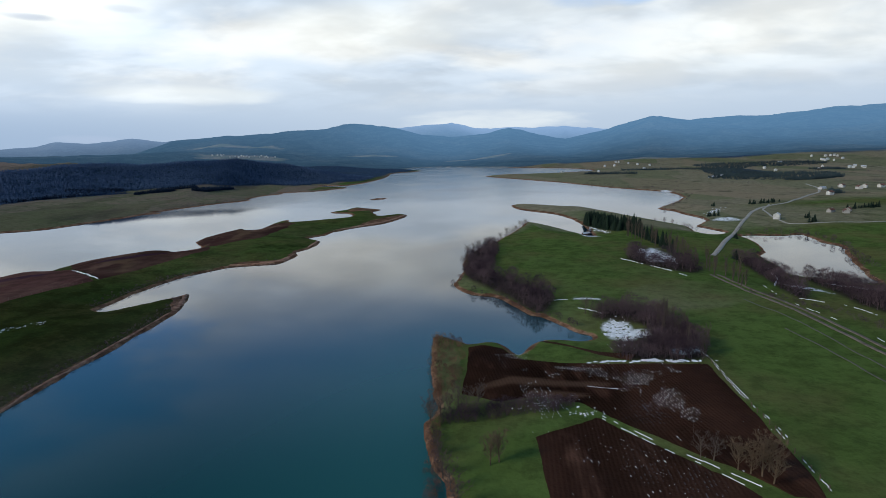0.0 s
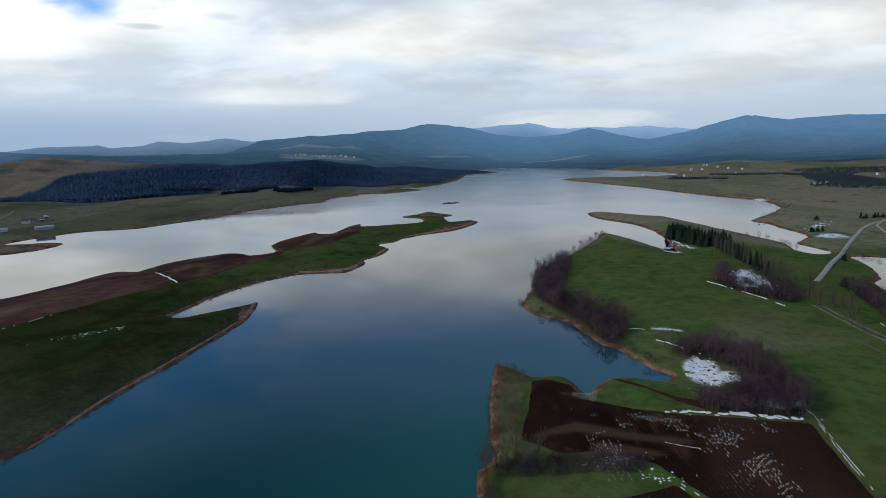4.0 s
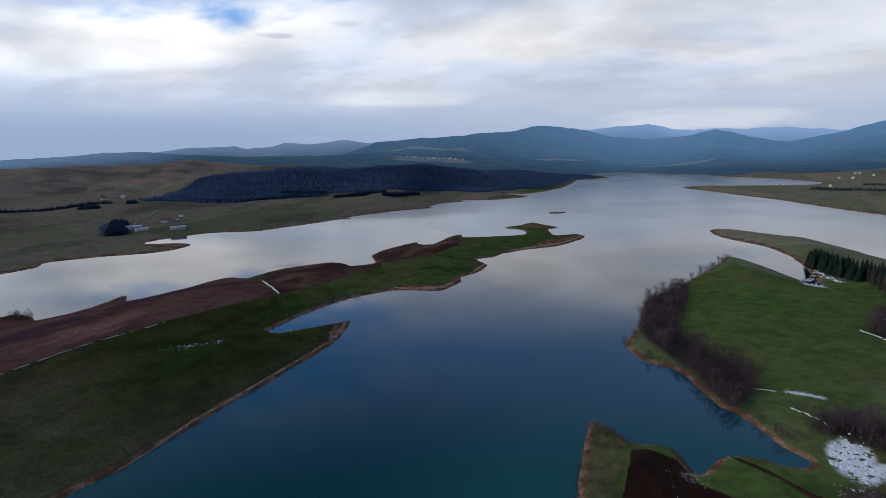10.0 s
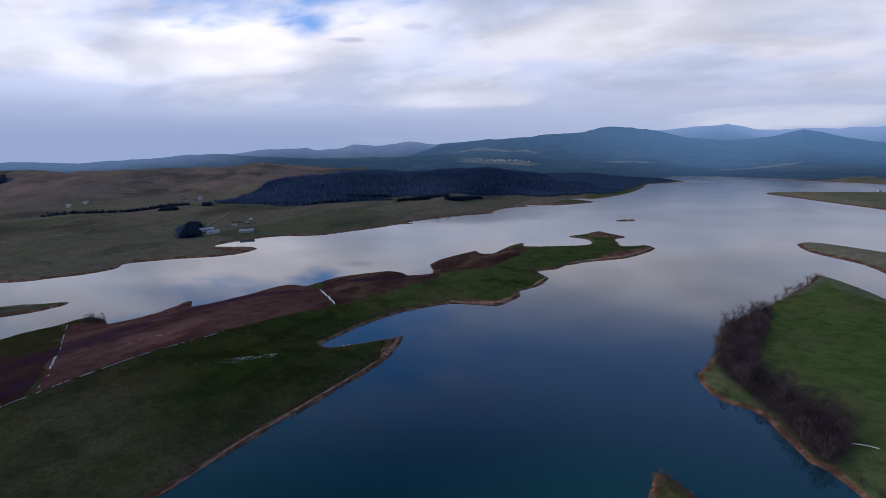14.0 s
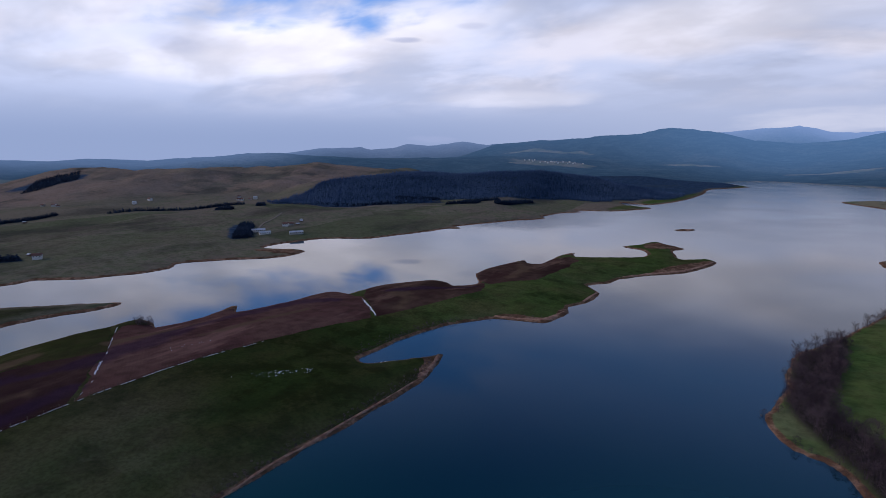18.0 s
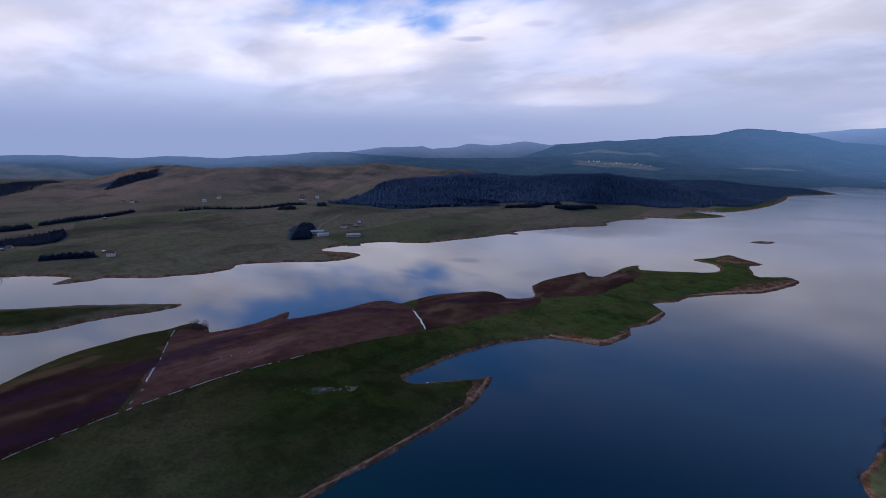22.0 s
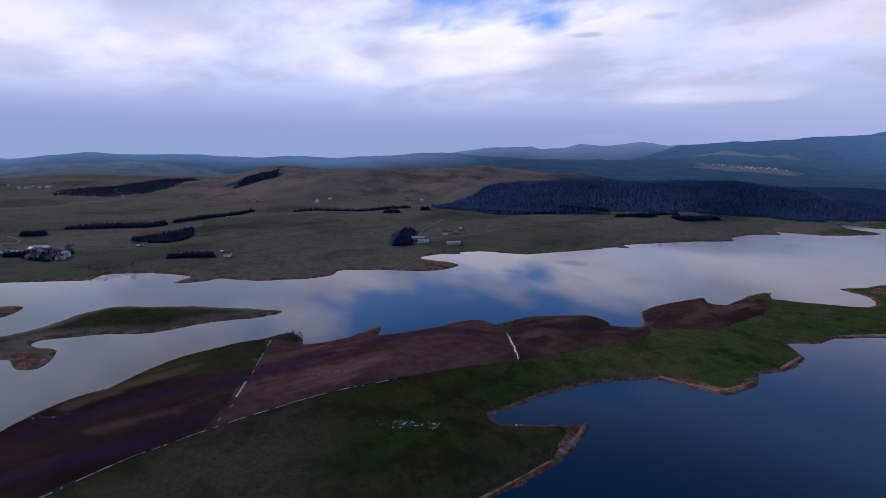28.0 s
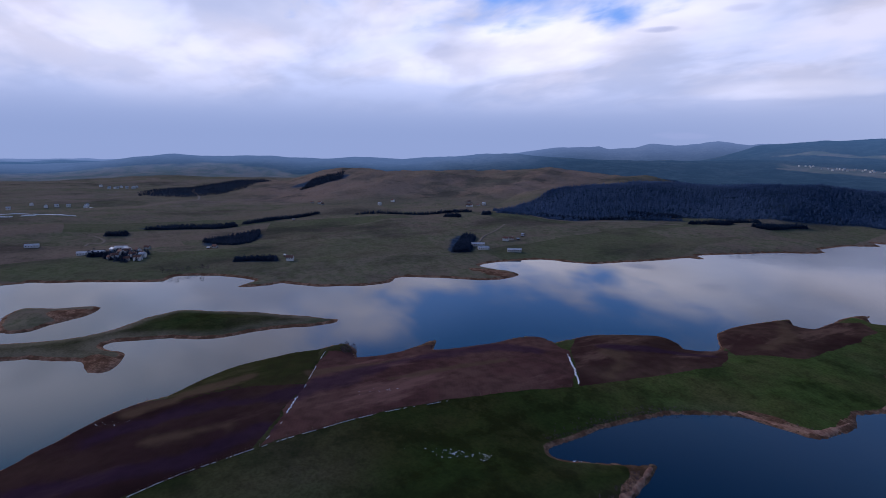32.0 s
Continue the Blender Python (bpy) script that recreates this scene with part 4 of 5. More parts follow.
def conifer_meshes(seed, tall, wide):
    rng = random.Random(seed)
    v, f = conifer_lists(rng, tall, wide, 9, 9)
    tv, tf = [], []
    tube(tv, tf, (0, 0, -0.5), (0, 0, tall * 0.7), tall * 0.018, tall * 0.007, 6)
    return mesh_from("trunk", tv, tf, BARK), mesh_from("crown", v, f, CONIFER)


def tree_thing(name, meshes, label, category, group=""):
    ob = tagged(new(name), label, category, group)
    part("trunk", meshes[0], ob)
    part("crown", meshes[1], ob)
    ob.location = (0, 0, -500)
    return ob


def plant(protos, places, rng, low=0.8, high=1.2):
    """Copies of the first trees at the places; each first tree takes a place itself."""
    used = 0
    xs, ys = np.array([p[0] for p in places], float), np.array([p[1] for p in places], float)
    zs = height(xs, ys)[0]
    for (x, y), z in zip(places, zs):
        k = used % len(protos)
        m = Matrix.LocRotScale((x, y, z - 0.05), Euler((0, 0, rng.uniform(0, 6.28))), None)
        s = rng.uniform(low, high)
        ob = protos[k] if used < len(protos) else copy_thing(protos[k], m)
        ob.matrix_basis = m
        ob.scale = (s, s, s * rng.uniform(0.92, 1.1))
        used += 1


def inside_points(outline, n, rng, gap):
    """Scattered points inside an outline, kept apart."""
    o = rounded(outline) if len(outline) > 4 else np.array(outline, float)
    lo, hi = o.min(0), o.max(0)
    out = []
    pts = np.array([(rng.uniform(lo[0], hi[0]), rng.uniform(lo[1], hi[1])) for _ in range(n * 14)])
    ok = signed(pts[:, 0], pts[:, 1], o) > 0.3
    for p in pts[ok]:
        if len(out) >= n:
            break
        if not out or np.min(np.hypot(*(np.array(out) - p).T)) > gap:
            out.append((float(p[0]), float(p[1])))
    return out


def joined(kinds, places, rng, low, high):
    """Many plants as one mesh of loose pieces: (vertices, faces) kinds set down at the places."""
    xs, ys = np.array([p[0] for p in places], float), np.array([p[1] for p in places], float)
    zs = height(xs, ys)[0]
    arrays = [(np.array([tuple(q) for q in v], float), np.array(f)) for v, f in kinds]
    verts, faces, tones, n = [], [], [], 0
    for k, (x, y, z) in enumerate(zip(xs, ys, zs)):
        v, f = arrays[k % len(arrays)]
        a, s = rng.uniform(0, 6.28), rng.uniform(low, high)
        c, q = math.cos(a) * s, math.sin(a) * s
        verts.append(np.stack([v[:, 0] * c - v[:, 1] * q + x, v[:, 0] * q + v[:, 1] * c + y, v[:, 2] * s * rng.uniform(0.85, 1.15) + z - 0.1], 1))
        faces.append(f + n)
        tones.append(np.full(len(v), rng.random()))
        n += len(v)
    return verts, np.concatenate(faces), np.concatenate(tones)


def joined_stuff(name, kinds, places, rng, low, high, material, label, category):
    verts, faces, tones = joined(kinds, places, rng, low, high)
    me = mesh_from(name, np.concatenate(verts), faces, material)
    add_values(me, "tone", tones)
    return tagged(new(name, me), label, category, kind="stuff")


def shrub_lists(seed, tall, wide, stems=6, twigs=230):
    """A bare many-stemmed tree: slender stems under a rounded cloud of fine twigs."""
    rng = random.Random(seed)
    v, f = [], []

    def blade(p, w, half):
        s2 = w.cross(Vector((rng.uniform(-1, 1), rng.uniform(-1, 1), rng.uniform(-1, 1)))).normalized() * half
        n = len(v)
        v.extend([p - s2, p + s2, p + w])
        f.append((n, n + 1, n + 2))

    for k in range(stems):
        a = rng.uniform(0, 6.28)
        foot = Vector((math.cos(a), math.sin(a), 0)) * wide * rng.uniform(0, 0.3)
        foot.z = -0.3
        head = Vector((math.cos(a), math.sin(a), 0)) * wide * rng.uniform(0.2, 0.7)
        head.z = tall * rng.uniform(0.55, 0.9)
        blade(foot, head - foot, tall * 0.012)
    for k in range(twigs):
        u, a, q = rng.uniform(-0.9, 1), rng.uniform(0, 6.28), rng.uniform(0.35, 1.0) ** 0.5
        e = math.sqrt(max(0, 1 - u * u)) * q * wide
        p = Vector((math.cos(a) * e, math.sin(a) * e, tall * (0.58 + 0.36 * u * q)))
        out = Vector((p.x, p.y, (p.z - 0.4 * tall) * 0.8)).normalized()
        w = (out + Vector((rng.uniform(-0.7, 0.7), rng.uniform(-0.7, 0.7), rng.uniform(-0.2, 0.7)))) * tall * rng.uniform(0.07, 0.15)
        blade(p, w, tall * rng.uniform(0.006, 0.011))
    return v, f


rng = random.Random(11)
TAN_TREES = [tree_thing("bare_tree", bare_tree_meshes(s, h, w, WILLOW, 0.62, 11, 16), "tan leafless tree with a wide twiggy crown", "tree", "bare field trees") for s, h, w in ((1, 8.5, 3.0), (2, 9.5, 2.8), (3, 8.0, 3.3))]
plant(TAN_TREES, [(9, 103), (11, 103.6), (57, 95.6), (58.6, 94), (60.2, 93), (62.4, 94.4), (61, 90.6)], rng, 0.62, 0.85)
GREY_TREES = [tree_thing("bare_tree", bare_tree_meshes(s, h, w, TWIGS, 0.5, 6, 12), "grey-brown leafless tree by the water", "tree", "bare shore trees") for s, h, w in ((4, 7.0, 2.6), (5, 8.0, 2.9), (6, 6.0, 2.4))]
plant(GREY_TREES, [(-4, 124.5), (-1.5, 126), (1, 125), (3, 128.5), (5, 124.5), (8, 127.5), (-2, 108), (-1, 101), (0.6, 96), (2, 91),
                   (12, 300), (14, 318), (16, 340), (24, 356), (36, 384), (43, 396), (50, 412), (56, 424), (60, 436), (66, 452), (73, 470), (20, 346), (30, 372),
                   (52, 100.4), (54, 99.2), (56, 205)], rng, 0.75, 1.1)
POPLARS = [tree_thing("bare_poplar", bare_tree_meshes(s, h, w, TWIGS, 1.5, 5, 16), "tall slender leafless poplar in a field row", "tree", "poplar row") for s, h, w in ((7, 13, 1.3), (8, 15, 1.5), (9, 11, 1.2))]
row, _ = along([(133, 384), (136, 356), (138, 328), (137, 300), (136, 270), (136, 246), (133, 232)], 4.6)
plant(POPLARS, [(x + rng.uniform(-2.5, 2.5), y + rng.uniform(-1.5, 1.5)) for x, y in row], rng, 0.6, 1.05)
plant([copy_thing(p, Matrix()) for p in POPLARS], [(78 + rng.uniform(-4, 5), 155 + 1.7 * k) for k in range(24)], rng, 0.4, 0.68)
SPRUCES = [tree_thing("spruce", conifer_meshes(s, h, w), "dark green spruce in a dense stand", "tree", "spruce stand") for s, h, w in ((10, 10, 3.0), (11, 12, 3.3), (12, 9, 2.8), (13, 11, 2.8))]
plant(SPRUCES, inside_points([(122, 468), (128, 440), (134, 410), (146, 398), (152, 408), (146, 440), (136, 480)], 130, rng, 1.7)
      + [(142 - 0.2 * k, 398 - 4.6 * k + rng.uniform(-2, 2)) for k in range(18)], rng, 0.75, 1.15)
LONE = [tree_thing("spruce", conifer_meshes(s, h, w), "dark spruce beside a meadow farmstead", "tree", "meadow spruces") for s, h, w in ((14, 8.5, 3.4), (15, 7, 3.2))]
plant(LONE, [(x + rng.uniform(-3, 3), y + rng.uniform(-3, 3)) for x, y in [(326, 566), (332, 568), (337, 570), (343, 572), (348, 574), (353, 576), (359, 578), (364, 580),
             (378, 494), (383, 496), (388, 497), (393, 499), (398, 500), (403, 500), (408, 502), (300, 430), (303, 434), (297, 428), (313, 455), (250, 500), (256, 498), (285, 565), (165, 300), (208, 372)] for _ in range(3)], rng, 0.35, 0.75)

# bare woods round the meadow
SHRUBS = [shrub_lists(s, h, w) for s, h, w in ((21, 5.4, 2.2), (22, 6.2, 2.5), (23, 4.4, 2.2), (24, 7.0, 2.4))]
for outline, n, what in zip(THICKETS, (330, 230, 170, 150, 190), ("purple-brown leafless shore woodland", "grey leafless copse with snow under it", "grey leafless copse in the meadow", "leafless alder strip beside the pond", "leafless alder woods below the pond")):
    joined_stuff("woodland", SHRUBS, [p for p in inside_points(outline, n, rng, 1.5) if ((p[0] - 63) / 7) ** 2 + ((p[1] - 184) / 13) ** 2 > 1 and ((p[0] - 125) / 6) ** 2 + ((p[1] - 308) / 17) ** 2 > 1], rng, 0.45, 1.15, THICKET, what, "woodland")
gully = inside_points([(-3, 121), (4, 129), (14, 130), (24, 129.5), (33, 128), (30, 123), (18, 122), (8, 121)], 230, rng, 0.5)
gully += [(-3 + rng.uniform(-1.2, 1.5), y) for y in np.arange(88, 122, 0.9)]
joined_stuff("brushwood", SHRUBS, gully, rng, 0.2, 0.48, THICKET, "leafless brushwood in a snowy gully", "shrubs")
bank = [(-3.4 + rng.uniform(-1.4, 1.6), y + rng.uniform(-1, 1)) for y in np.arange(84, 186, 0.55) if rng.random() < (0.9 if y < 132 else 0.35)]
bank += inside_points([(-3.5, 186), (-4, 164), (-3.5, 140), (2, 134), (5, 150), (7, 172), (2, 182)], 170, rng, 0.8)
joined_stuff("brushwood", SHRUBS, bank, rng, 0.1, 0.46, RUST, "rust-brown leafless bushes along the headland bank", "shrubs")
hedge = [(p[0] + rng.uniform(-2.5, 2.5), p[1] + rng.uniform(-2, 2)) for p in along([(134, 226), (140, 207), (145, 198), (146, 182), (147, 168), (148, 140)], 0.9)[0]]
joined_stuff("hedge", SHRUBS, hedge, rng, 0.14, 0.36, THICKET, "low leafless hedge along the farm track", "hedge")
tip = [(p[0] + rng.uniform(-1.6, 2.4), p[1] + rng.uniform(-1.6, 1.6)) for p in along([(8, 268), (11, 282), (13, 303), (16, 336), (28, 362), (42, 394), (56, 432), (70, 466), (78, 490)], 2.4)[0]]
tip += [(p[0] + rng.uniform(-1.5, 1.5), p[1] + rng.uniform(-1, 1)) for p in along([(12, 248), (21, 243), (29, 232), (35, 214), (44, 206), (50, 192)], 1.6)[0]]
tip += [(4.4, 266), (4.8, 268), (5.6, 263)]
joined_stuff("brushwood", SHRUBS, tip, rng, 0.2, 0.55, THICKET, "leafless bushes fringing the meadow shore", "shrubs")
edge = [(p[0] + rng.uniform(-2, 4), p[1] + rng.uniform(-2, 4)) for p in along([(190, 478), (206, 448), (199, 424)], 3)[0]]
edge += [(p[0] + rng.uniform(-3, 3), p[1] + rng.uniform(-3, 3)) for p in along([(222, 400), (256, 396), (270, 398), (264, 366), (262, 344), (248, 320), (226, 276)], 3)[0]]
edge += [(p[0] + rng.uniform(-5, 5), p[1] + rng.uniform(-5, 5)) for p in along([(236, 566), (262, 604), (330, 712), (345, 800), (318, 858), (292, 920), (270, 985)], 7)[0]]
joined_stuff("brushwood", SHRUBS, edge, rng, 0.35, 0.7, THICKET, "low leafless scrub along the far bank", "shrubs")
tufts = [(-296, 158), (-303, 176), (-297, 144), (-290, 131), (-284, 118), (-280, 106)]
tufts += [(p[0] + rng.uniform(-1.2, 1.2), p[1] + rng.uniform(-1.2, 1.2)) for p in along([(-150, 283), (-141, 300), (-133, 316), (-119, 327), (-106, 331)], 2.2)[0]]
tufts += [(p[0] + rng.uniform(-5.0, 0.4) * rng.random(), p[1] + rng.uniform(-1, 1)) for p in along([(-122, 112), (-121, 132), (-121, 163), (-119, 191), (-119, 226), (-124, 246)], 0.5)[0]]
tufts += [(p[0] + rng.uniform(-8, 0.5) * rng.random(), p[1] + rng.uniform(-2, 2)) for p in along([(-158, 232), (-157, 250), (-155, 272), (-150, 290), (-143, 304)], 0.4)[0]]
joined_stuff("brushwood", SHRUBS, tufts, rng, 0.1, 0.24, THICKET, "dark scrub tufts along the island bank", "shrubs")
joined_stuff("brushwood", SHRUBS, [(-288 + rng.uniform(-7, 5), 206 + rng.uniform(-4, 4)) for _ in range(26)], rng, 0.35, 0.6, THICKET, "round leafless thicket at the island tip", "shrubs")
shore = [(-339, 700), (-335, 708), (-332, 716), (-328, 726), (-326, 732), (-316, 757), (-312, 764)]
shore += [(-543 + rng.uniform(-5, 4), 142 + 2.6 * k) for k in range(16)]
joined_stuff("brushwood", SHRUBS, shore, rng, 0.5, 0.9, THICKET, "leafless waterside trees on the far shore", "trees")

def scrub(name, n, box_, label, seed, low=0.3, high=0.7, cover=0.55):
    """Lone bushes gathered in drifts over open land."""
    nr = np.random.default_rng(seed)
    x, y = nr.uniform(box_[0], box_[1], n * 6), nr.uniform(box_[2], box_[3], n * 6)
    d = shore_distance(x, y)
    keep = (d > 6) & (fbm(x, y, 120, 4, seed) + 0.35 * nr.random(n * 6) > cover - 0.3) & (forest_cover(x, y, d) < 0.2)
    joined_stuff(name, LOW, list(zip(x[keep], y[keep]))[:n], rng, low, high, THICKET, label, "shrubs")


LOW = [shrub_lists(s, 4.0, 2.6, 2, 70) for s in (61, 62)]
scrub("scrub", 1300, (230, 1100, 560, 1750), "scattered dark scrub on the far meadows", 71, 0.5, 1.1)
scrub("scrub", 300, (-1300, -430, 60, 900), "scattered dark scrub on the western slopes", 72, 0.35, 0.9)
scrub("scrub", 420, (-1500, -800, 420, 1200), "dark scrub on the brown hill", 73, 0.7, 1.5)
scrub("scrub", 110, (150, 420, 380, 620), "scattered bushes on the roadside meadow", 74, 0.3, 0.7)

# spruce plantations and hedges on the west shore
PLANTATIONS = [
    ([(-492, 417), (-484, 436), (-548, 492), (-563, 484)], 120, "dense dark spruce block above the boathouses"),
    ([(-806, 150), (-806, 266), (-826, 268), (-834, 184)], 190, "long dark spruce shelter belt on the slope"),
    ([(-812, 282), (-826, 338), (-846, 400), (-854, 396), (-836, 332), (-822, 280)], 90, "thin dark spruce shelter belt along a crest"),
    ([(-779, 106), (-777, 128), (-790, 132), (-790, 108)], 40, "small dark spruce block on the meadow"),
    ([(-690, 200), (-640, 226), (-690, 262), (-742, 280), (-720, 240)], 150, "triangular dark spruce plantation on the slope"),
    ([(-555, 205), (-536, 240), (-544, 244), (-562, 208)], 60, "low dark spruce block near the shore"),
    ([(-800, 455), (-755, 536), (-700, 590), (-706, 596), (-762, 540), (-806, 458)], 90, "dark hedge line across the upper pasture"),
    ([(-665, 592), (-656, 600), (-668, 612), (-678, 604)], 20, "round dark spruce clump by the track"),
    ([(-640, 676), (-560, 742), (-520, 806), (-526, 812), (-566, 750), (-646, 684)], 70, "dark hedge line below the spruce hill"),
    ([(-470, 822), (-404, 896), (-410, 904), (-476, 832)], 50, "dark tree line below the spruce hill"),
    ([(-556, 800), (-528, 816), (-500, 846), (-510, 854), (-536, 828), (-562, 812)], 90, "dark tree clumps along the foot of the hill"),
    ([(-452, 838), (-430, 846), (-424, 862), (-446, 858)], 50, "round dark tree clump by the shore road"),
    ([(-402, 866), (-384, 876), (-376, 906), (-366, 950), (-374, 954), (-386, 912), (-400, 884)], 110, "dark tree belt beside the far shore"),
    ([(-700, 545), (-676, 556), (-682, 566), (-704, 556)], 40, "small dark grove by the pasture track"),
    ([(-1370, 190), (-1290, 272), (-1390, 420), (-1640, 560), (-1700, 480), (-1480, 230)], 850, "broad dark spruce wood on the far plain"),
    ([(520, 960), (640, 1000), (700, 1270), (800, 1390), (690, 1420), (620, 1300), (540, 1080)], 260, "dark mixed wood below the far village"),
    ([(480, 960), (560, 890), (640, 880), (720, 960), (760, 1080), (640, 1120), (540, 1060)], 190, "dark mixed wood with snow on the far slope"),
    ([(700, 1480), (860, 1380), (1000, 1400), (1020, 1470), (860, 1540), (740, 1560)], 240, "dark spruce belt at the foot of the mountains"),
    ([(330, 1250), (420, 1180), (440, 1200), (350, 1290)], 50, "dark tree line on the far lake plain"),
    ([(470, 1420), (640, 1330), (660, 1360), (490, 1460)], 80, "dark tree line on the far lake plain"),
    ([(560, 850), (660, 900), (650, 930), (560, 880)], 60, "dark tree belt behind the meadow road"),
    ([(820, 1180), (900, 1190), (910, 1240), (830, 1230)], 50, "dark grove beside the far farms"),
    ([(-662, 84), (-640, 140), (-610, 132), (-600, 118), (-628, 100)], 26, "dark yard trees among the hamlet houses"),
    ([(-646, 88), (-642, 104), (-636, 100), (-640, 88)], 14, "dark yard trees beside a white barn"),
    ([(470, 650), (480, 670), (500, 690), (490, 650)], 16, "dark trees beside the roadside house"),
    ([(-1230, 500), (-1215, 600), (-1290, 640), (-1310, 560)], 120, "dark spruce wood over the brown hill"),
]
SMALL_SPRUCES = []
for s, h, w in ((31, 9, 2.6), (32, 11, 2.8), (33, 8, 2.4)):
    SMALL_SPRUCES.append(conifer_lists(random.Random(s), 0.6 * h, 1.5 * w, 4, 6))
for outline, n, what in PLANTATIONS:
    joined_stuff("plantation", SMALL_SPRUCES, inside_points(outline, int(4.2 * n) if n < 300 else 2 * n, rng, 0.9 if n < 300 else 4), rng, 0.65, 1.0, EAST_WOOD if outline[0][0] > 0 else DARK_WOOD, what, "woods")


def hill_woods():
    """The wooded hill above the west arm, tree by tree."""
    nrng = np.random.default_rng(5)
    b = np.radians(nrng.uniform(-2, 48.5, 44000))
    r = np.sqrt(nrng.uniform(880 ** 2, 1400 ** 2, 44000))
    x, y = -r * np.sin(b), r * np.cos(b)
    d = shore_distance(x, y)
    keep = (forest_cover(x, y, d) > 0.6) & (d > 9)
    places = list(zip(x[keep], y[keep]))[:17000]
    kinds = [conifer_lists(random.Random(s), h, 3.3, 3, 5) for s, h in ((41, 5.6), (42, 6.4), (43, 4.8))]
    joined_stuff("spruce_forest", kinds, places, rng, 0.6, 1.25, HAZY_FAR_WOOD, "dark spruce forest covering the lakeside hill", "forest")


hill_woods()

# ---- buildings ----
PLASTER = plain("weathered_plaster", (0.54, 0.52, 0.48), (0.70, 0.68, 0.64), 1.5, 0.85)
STONE = plain("grey_render", (0.36, 0.34, 0.31), (0.46, 0.44, 0.40), 1.2, 0.9)
TILES = plain("clay_tiles", (0.17, 0.080, 0.058), (0.25, 0.12, 0.085), 0.8, 0.85, 0.3)
TIN = plain("pale_sheet_roof", (0.40, 0.41, 0.44), (0.60, 0.61, 0.63), 2.0, 0.5)
GLASS = plain("dark_glass", (0.03, 0.035, 0.045), (0.05, 0.06, 0.07), 0.5, 0.15)
TIMBER = plain("dark_timber", (0.10, 0.065, 0.045), (0.15, 0.10, 0.07), 0.7, 0.85)


def box(v, f, x0, x1, y0, y1, z0, z1):
    k = len(v)
    v += [(x, y, z) for z in (z0, z1) for x, y in ((x0, y0), (x1, y0), (x1, y1), (x0, y1))]
    f += [(k + 3, k + 2, k + 1, k), (k + 4, k + 5, k + 6, k + 7), (k, k + 1, k + 5, k + 4), (k + 1, k + 2, k + 6, k + 5), (k + 2, k + 3, k + 7, k + 6), (k + 3, k, k + 4, k + 7)]


def box_mesh(name, size, material):
    v, f = [], []
    box(v, f, *size)
    return mesh_from(name, v, f, material)


def building(name, wide, long, eaves, ridge, wall, roof, label, category, group="", windows=3, chimney=True, door=True):
    """A gabled building: walls to the gables, two roof slopes with eaves, openings and a chimney."""
    ob = tagged(new(name), label, category, group)
    w, l = wide / 2, long / 2
    v = [(-l, -w, -0.8), (l, -w, -0.8), (l, w, -0.8), (-l, w, -0.8), (-l, -w, eaves), (l, -w, eaves), (l, w, eaves), (-l, w, eaves), (-l, 0, ridge), (l, 0, ridge)]
    f = [(0, 1, 5, 4), (2, 3, 7, 6), (1, 2, 6, 9, 5), (3, 0, 4, 8, 7)]
    part("body", mesh_from("body", v, f, wall), ob)
    o, t, rise = 0.45, 0.16, ridge - eaves
    for side in (-1, 1):
        e = eaves - o * rise / w
        q = [(-l - o, side * (w + o), e), (l + o, side * (w + o), e), (l + o, 0, ridge), (-l - o, 0, ridge)]
        q += [(x, y, z + t) for x, y, z in q]
        g = [(0, 1, 2, 3), (7, 6, 5, 4), (0, 4, 5, 1), (1, 5, 6, 2), (2, 6, 7, 3), (3, 7, 4, 0)]
        part("roof_slope", mesh_from("roof_slope", q, g if side < 0 else [c[::-1] for c in g], roof), ob)
    if chimney:
        part("chimney", box_mesh("chimney", (l * 0.4, l * 0.4 + 0.6, -0.3, 0.3, eaves, ridge + 0.9), STONE), ob)
    pane = box_mesh("window", (-0.55, 0.55, -0.05, 0.05, 0, 1.2), GLASS)
    for side in (-1, 1):
        for k in range(windows):
            p = part("window", pane, ob)
            p.location = (-l + long * (k + 0.5) / windows, side * (w + 0.02), max(0.9, eaves - 1.8))
    if door:
        part("door", box_mesh("door", (l - 0.02, l + 0.06, -0.5, 0.5, 0, 2.05), TIMBER), ob)
    return ob


HOUSE = building("house", 7.5, 10, 4.6, 7.0, PLASTER, TILES, "pale plastered house with a red tiled roof", "house", "lakeside houses")
COTTAGE = building("house", 6.0, 8, 3.0, 5.2, STONE, TILES, "small grey house with a red tiled roof", "house", "lakeside houses", 2)
WHITE = building("house", 7.0, 9, 5.2, 7.4, PLASTER, TIN, "white house with a pale metal roof", "house", "lakeside houses")
BARN = building("barn", 7.0, 18, 3.2, 5.0, PLASTER, TIN, "long low white barn with a pale roof", "barn", "farm barns", 5, False)
HALL = building("barn", 8.0, 22, 3.4, 5.2, STONE, TIN, "long grey boathouse with a pale roof near the shore", "barn", "farm barns", 7, False)
SHED = building("shed", 4.0, 5.5, 2.4, 3.4, TIMBER, TIN, "small timber shed with a pale roof", "shed", "sheds", 1, False)


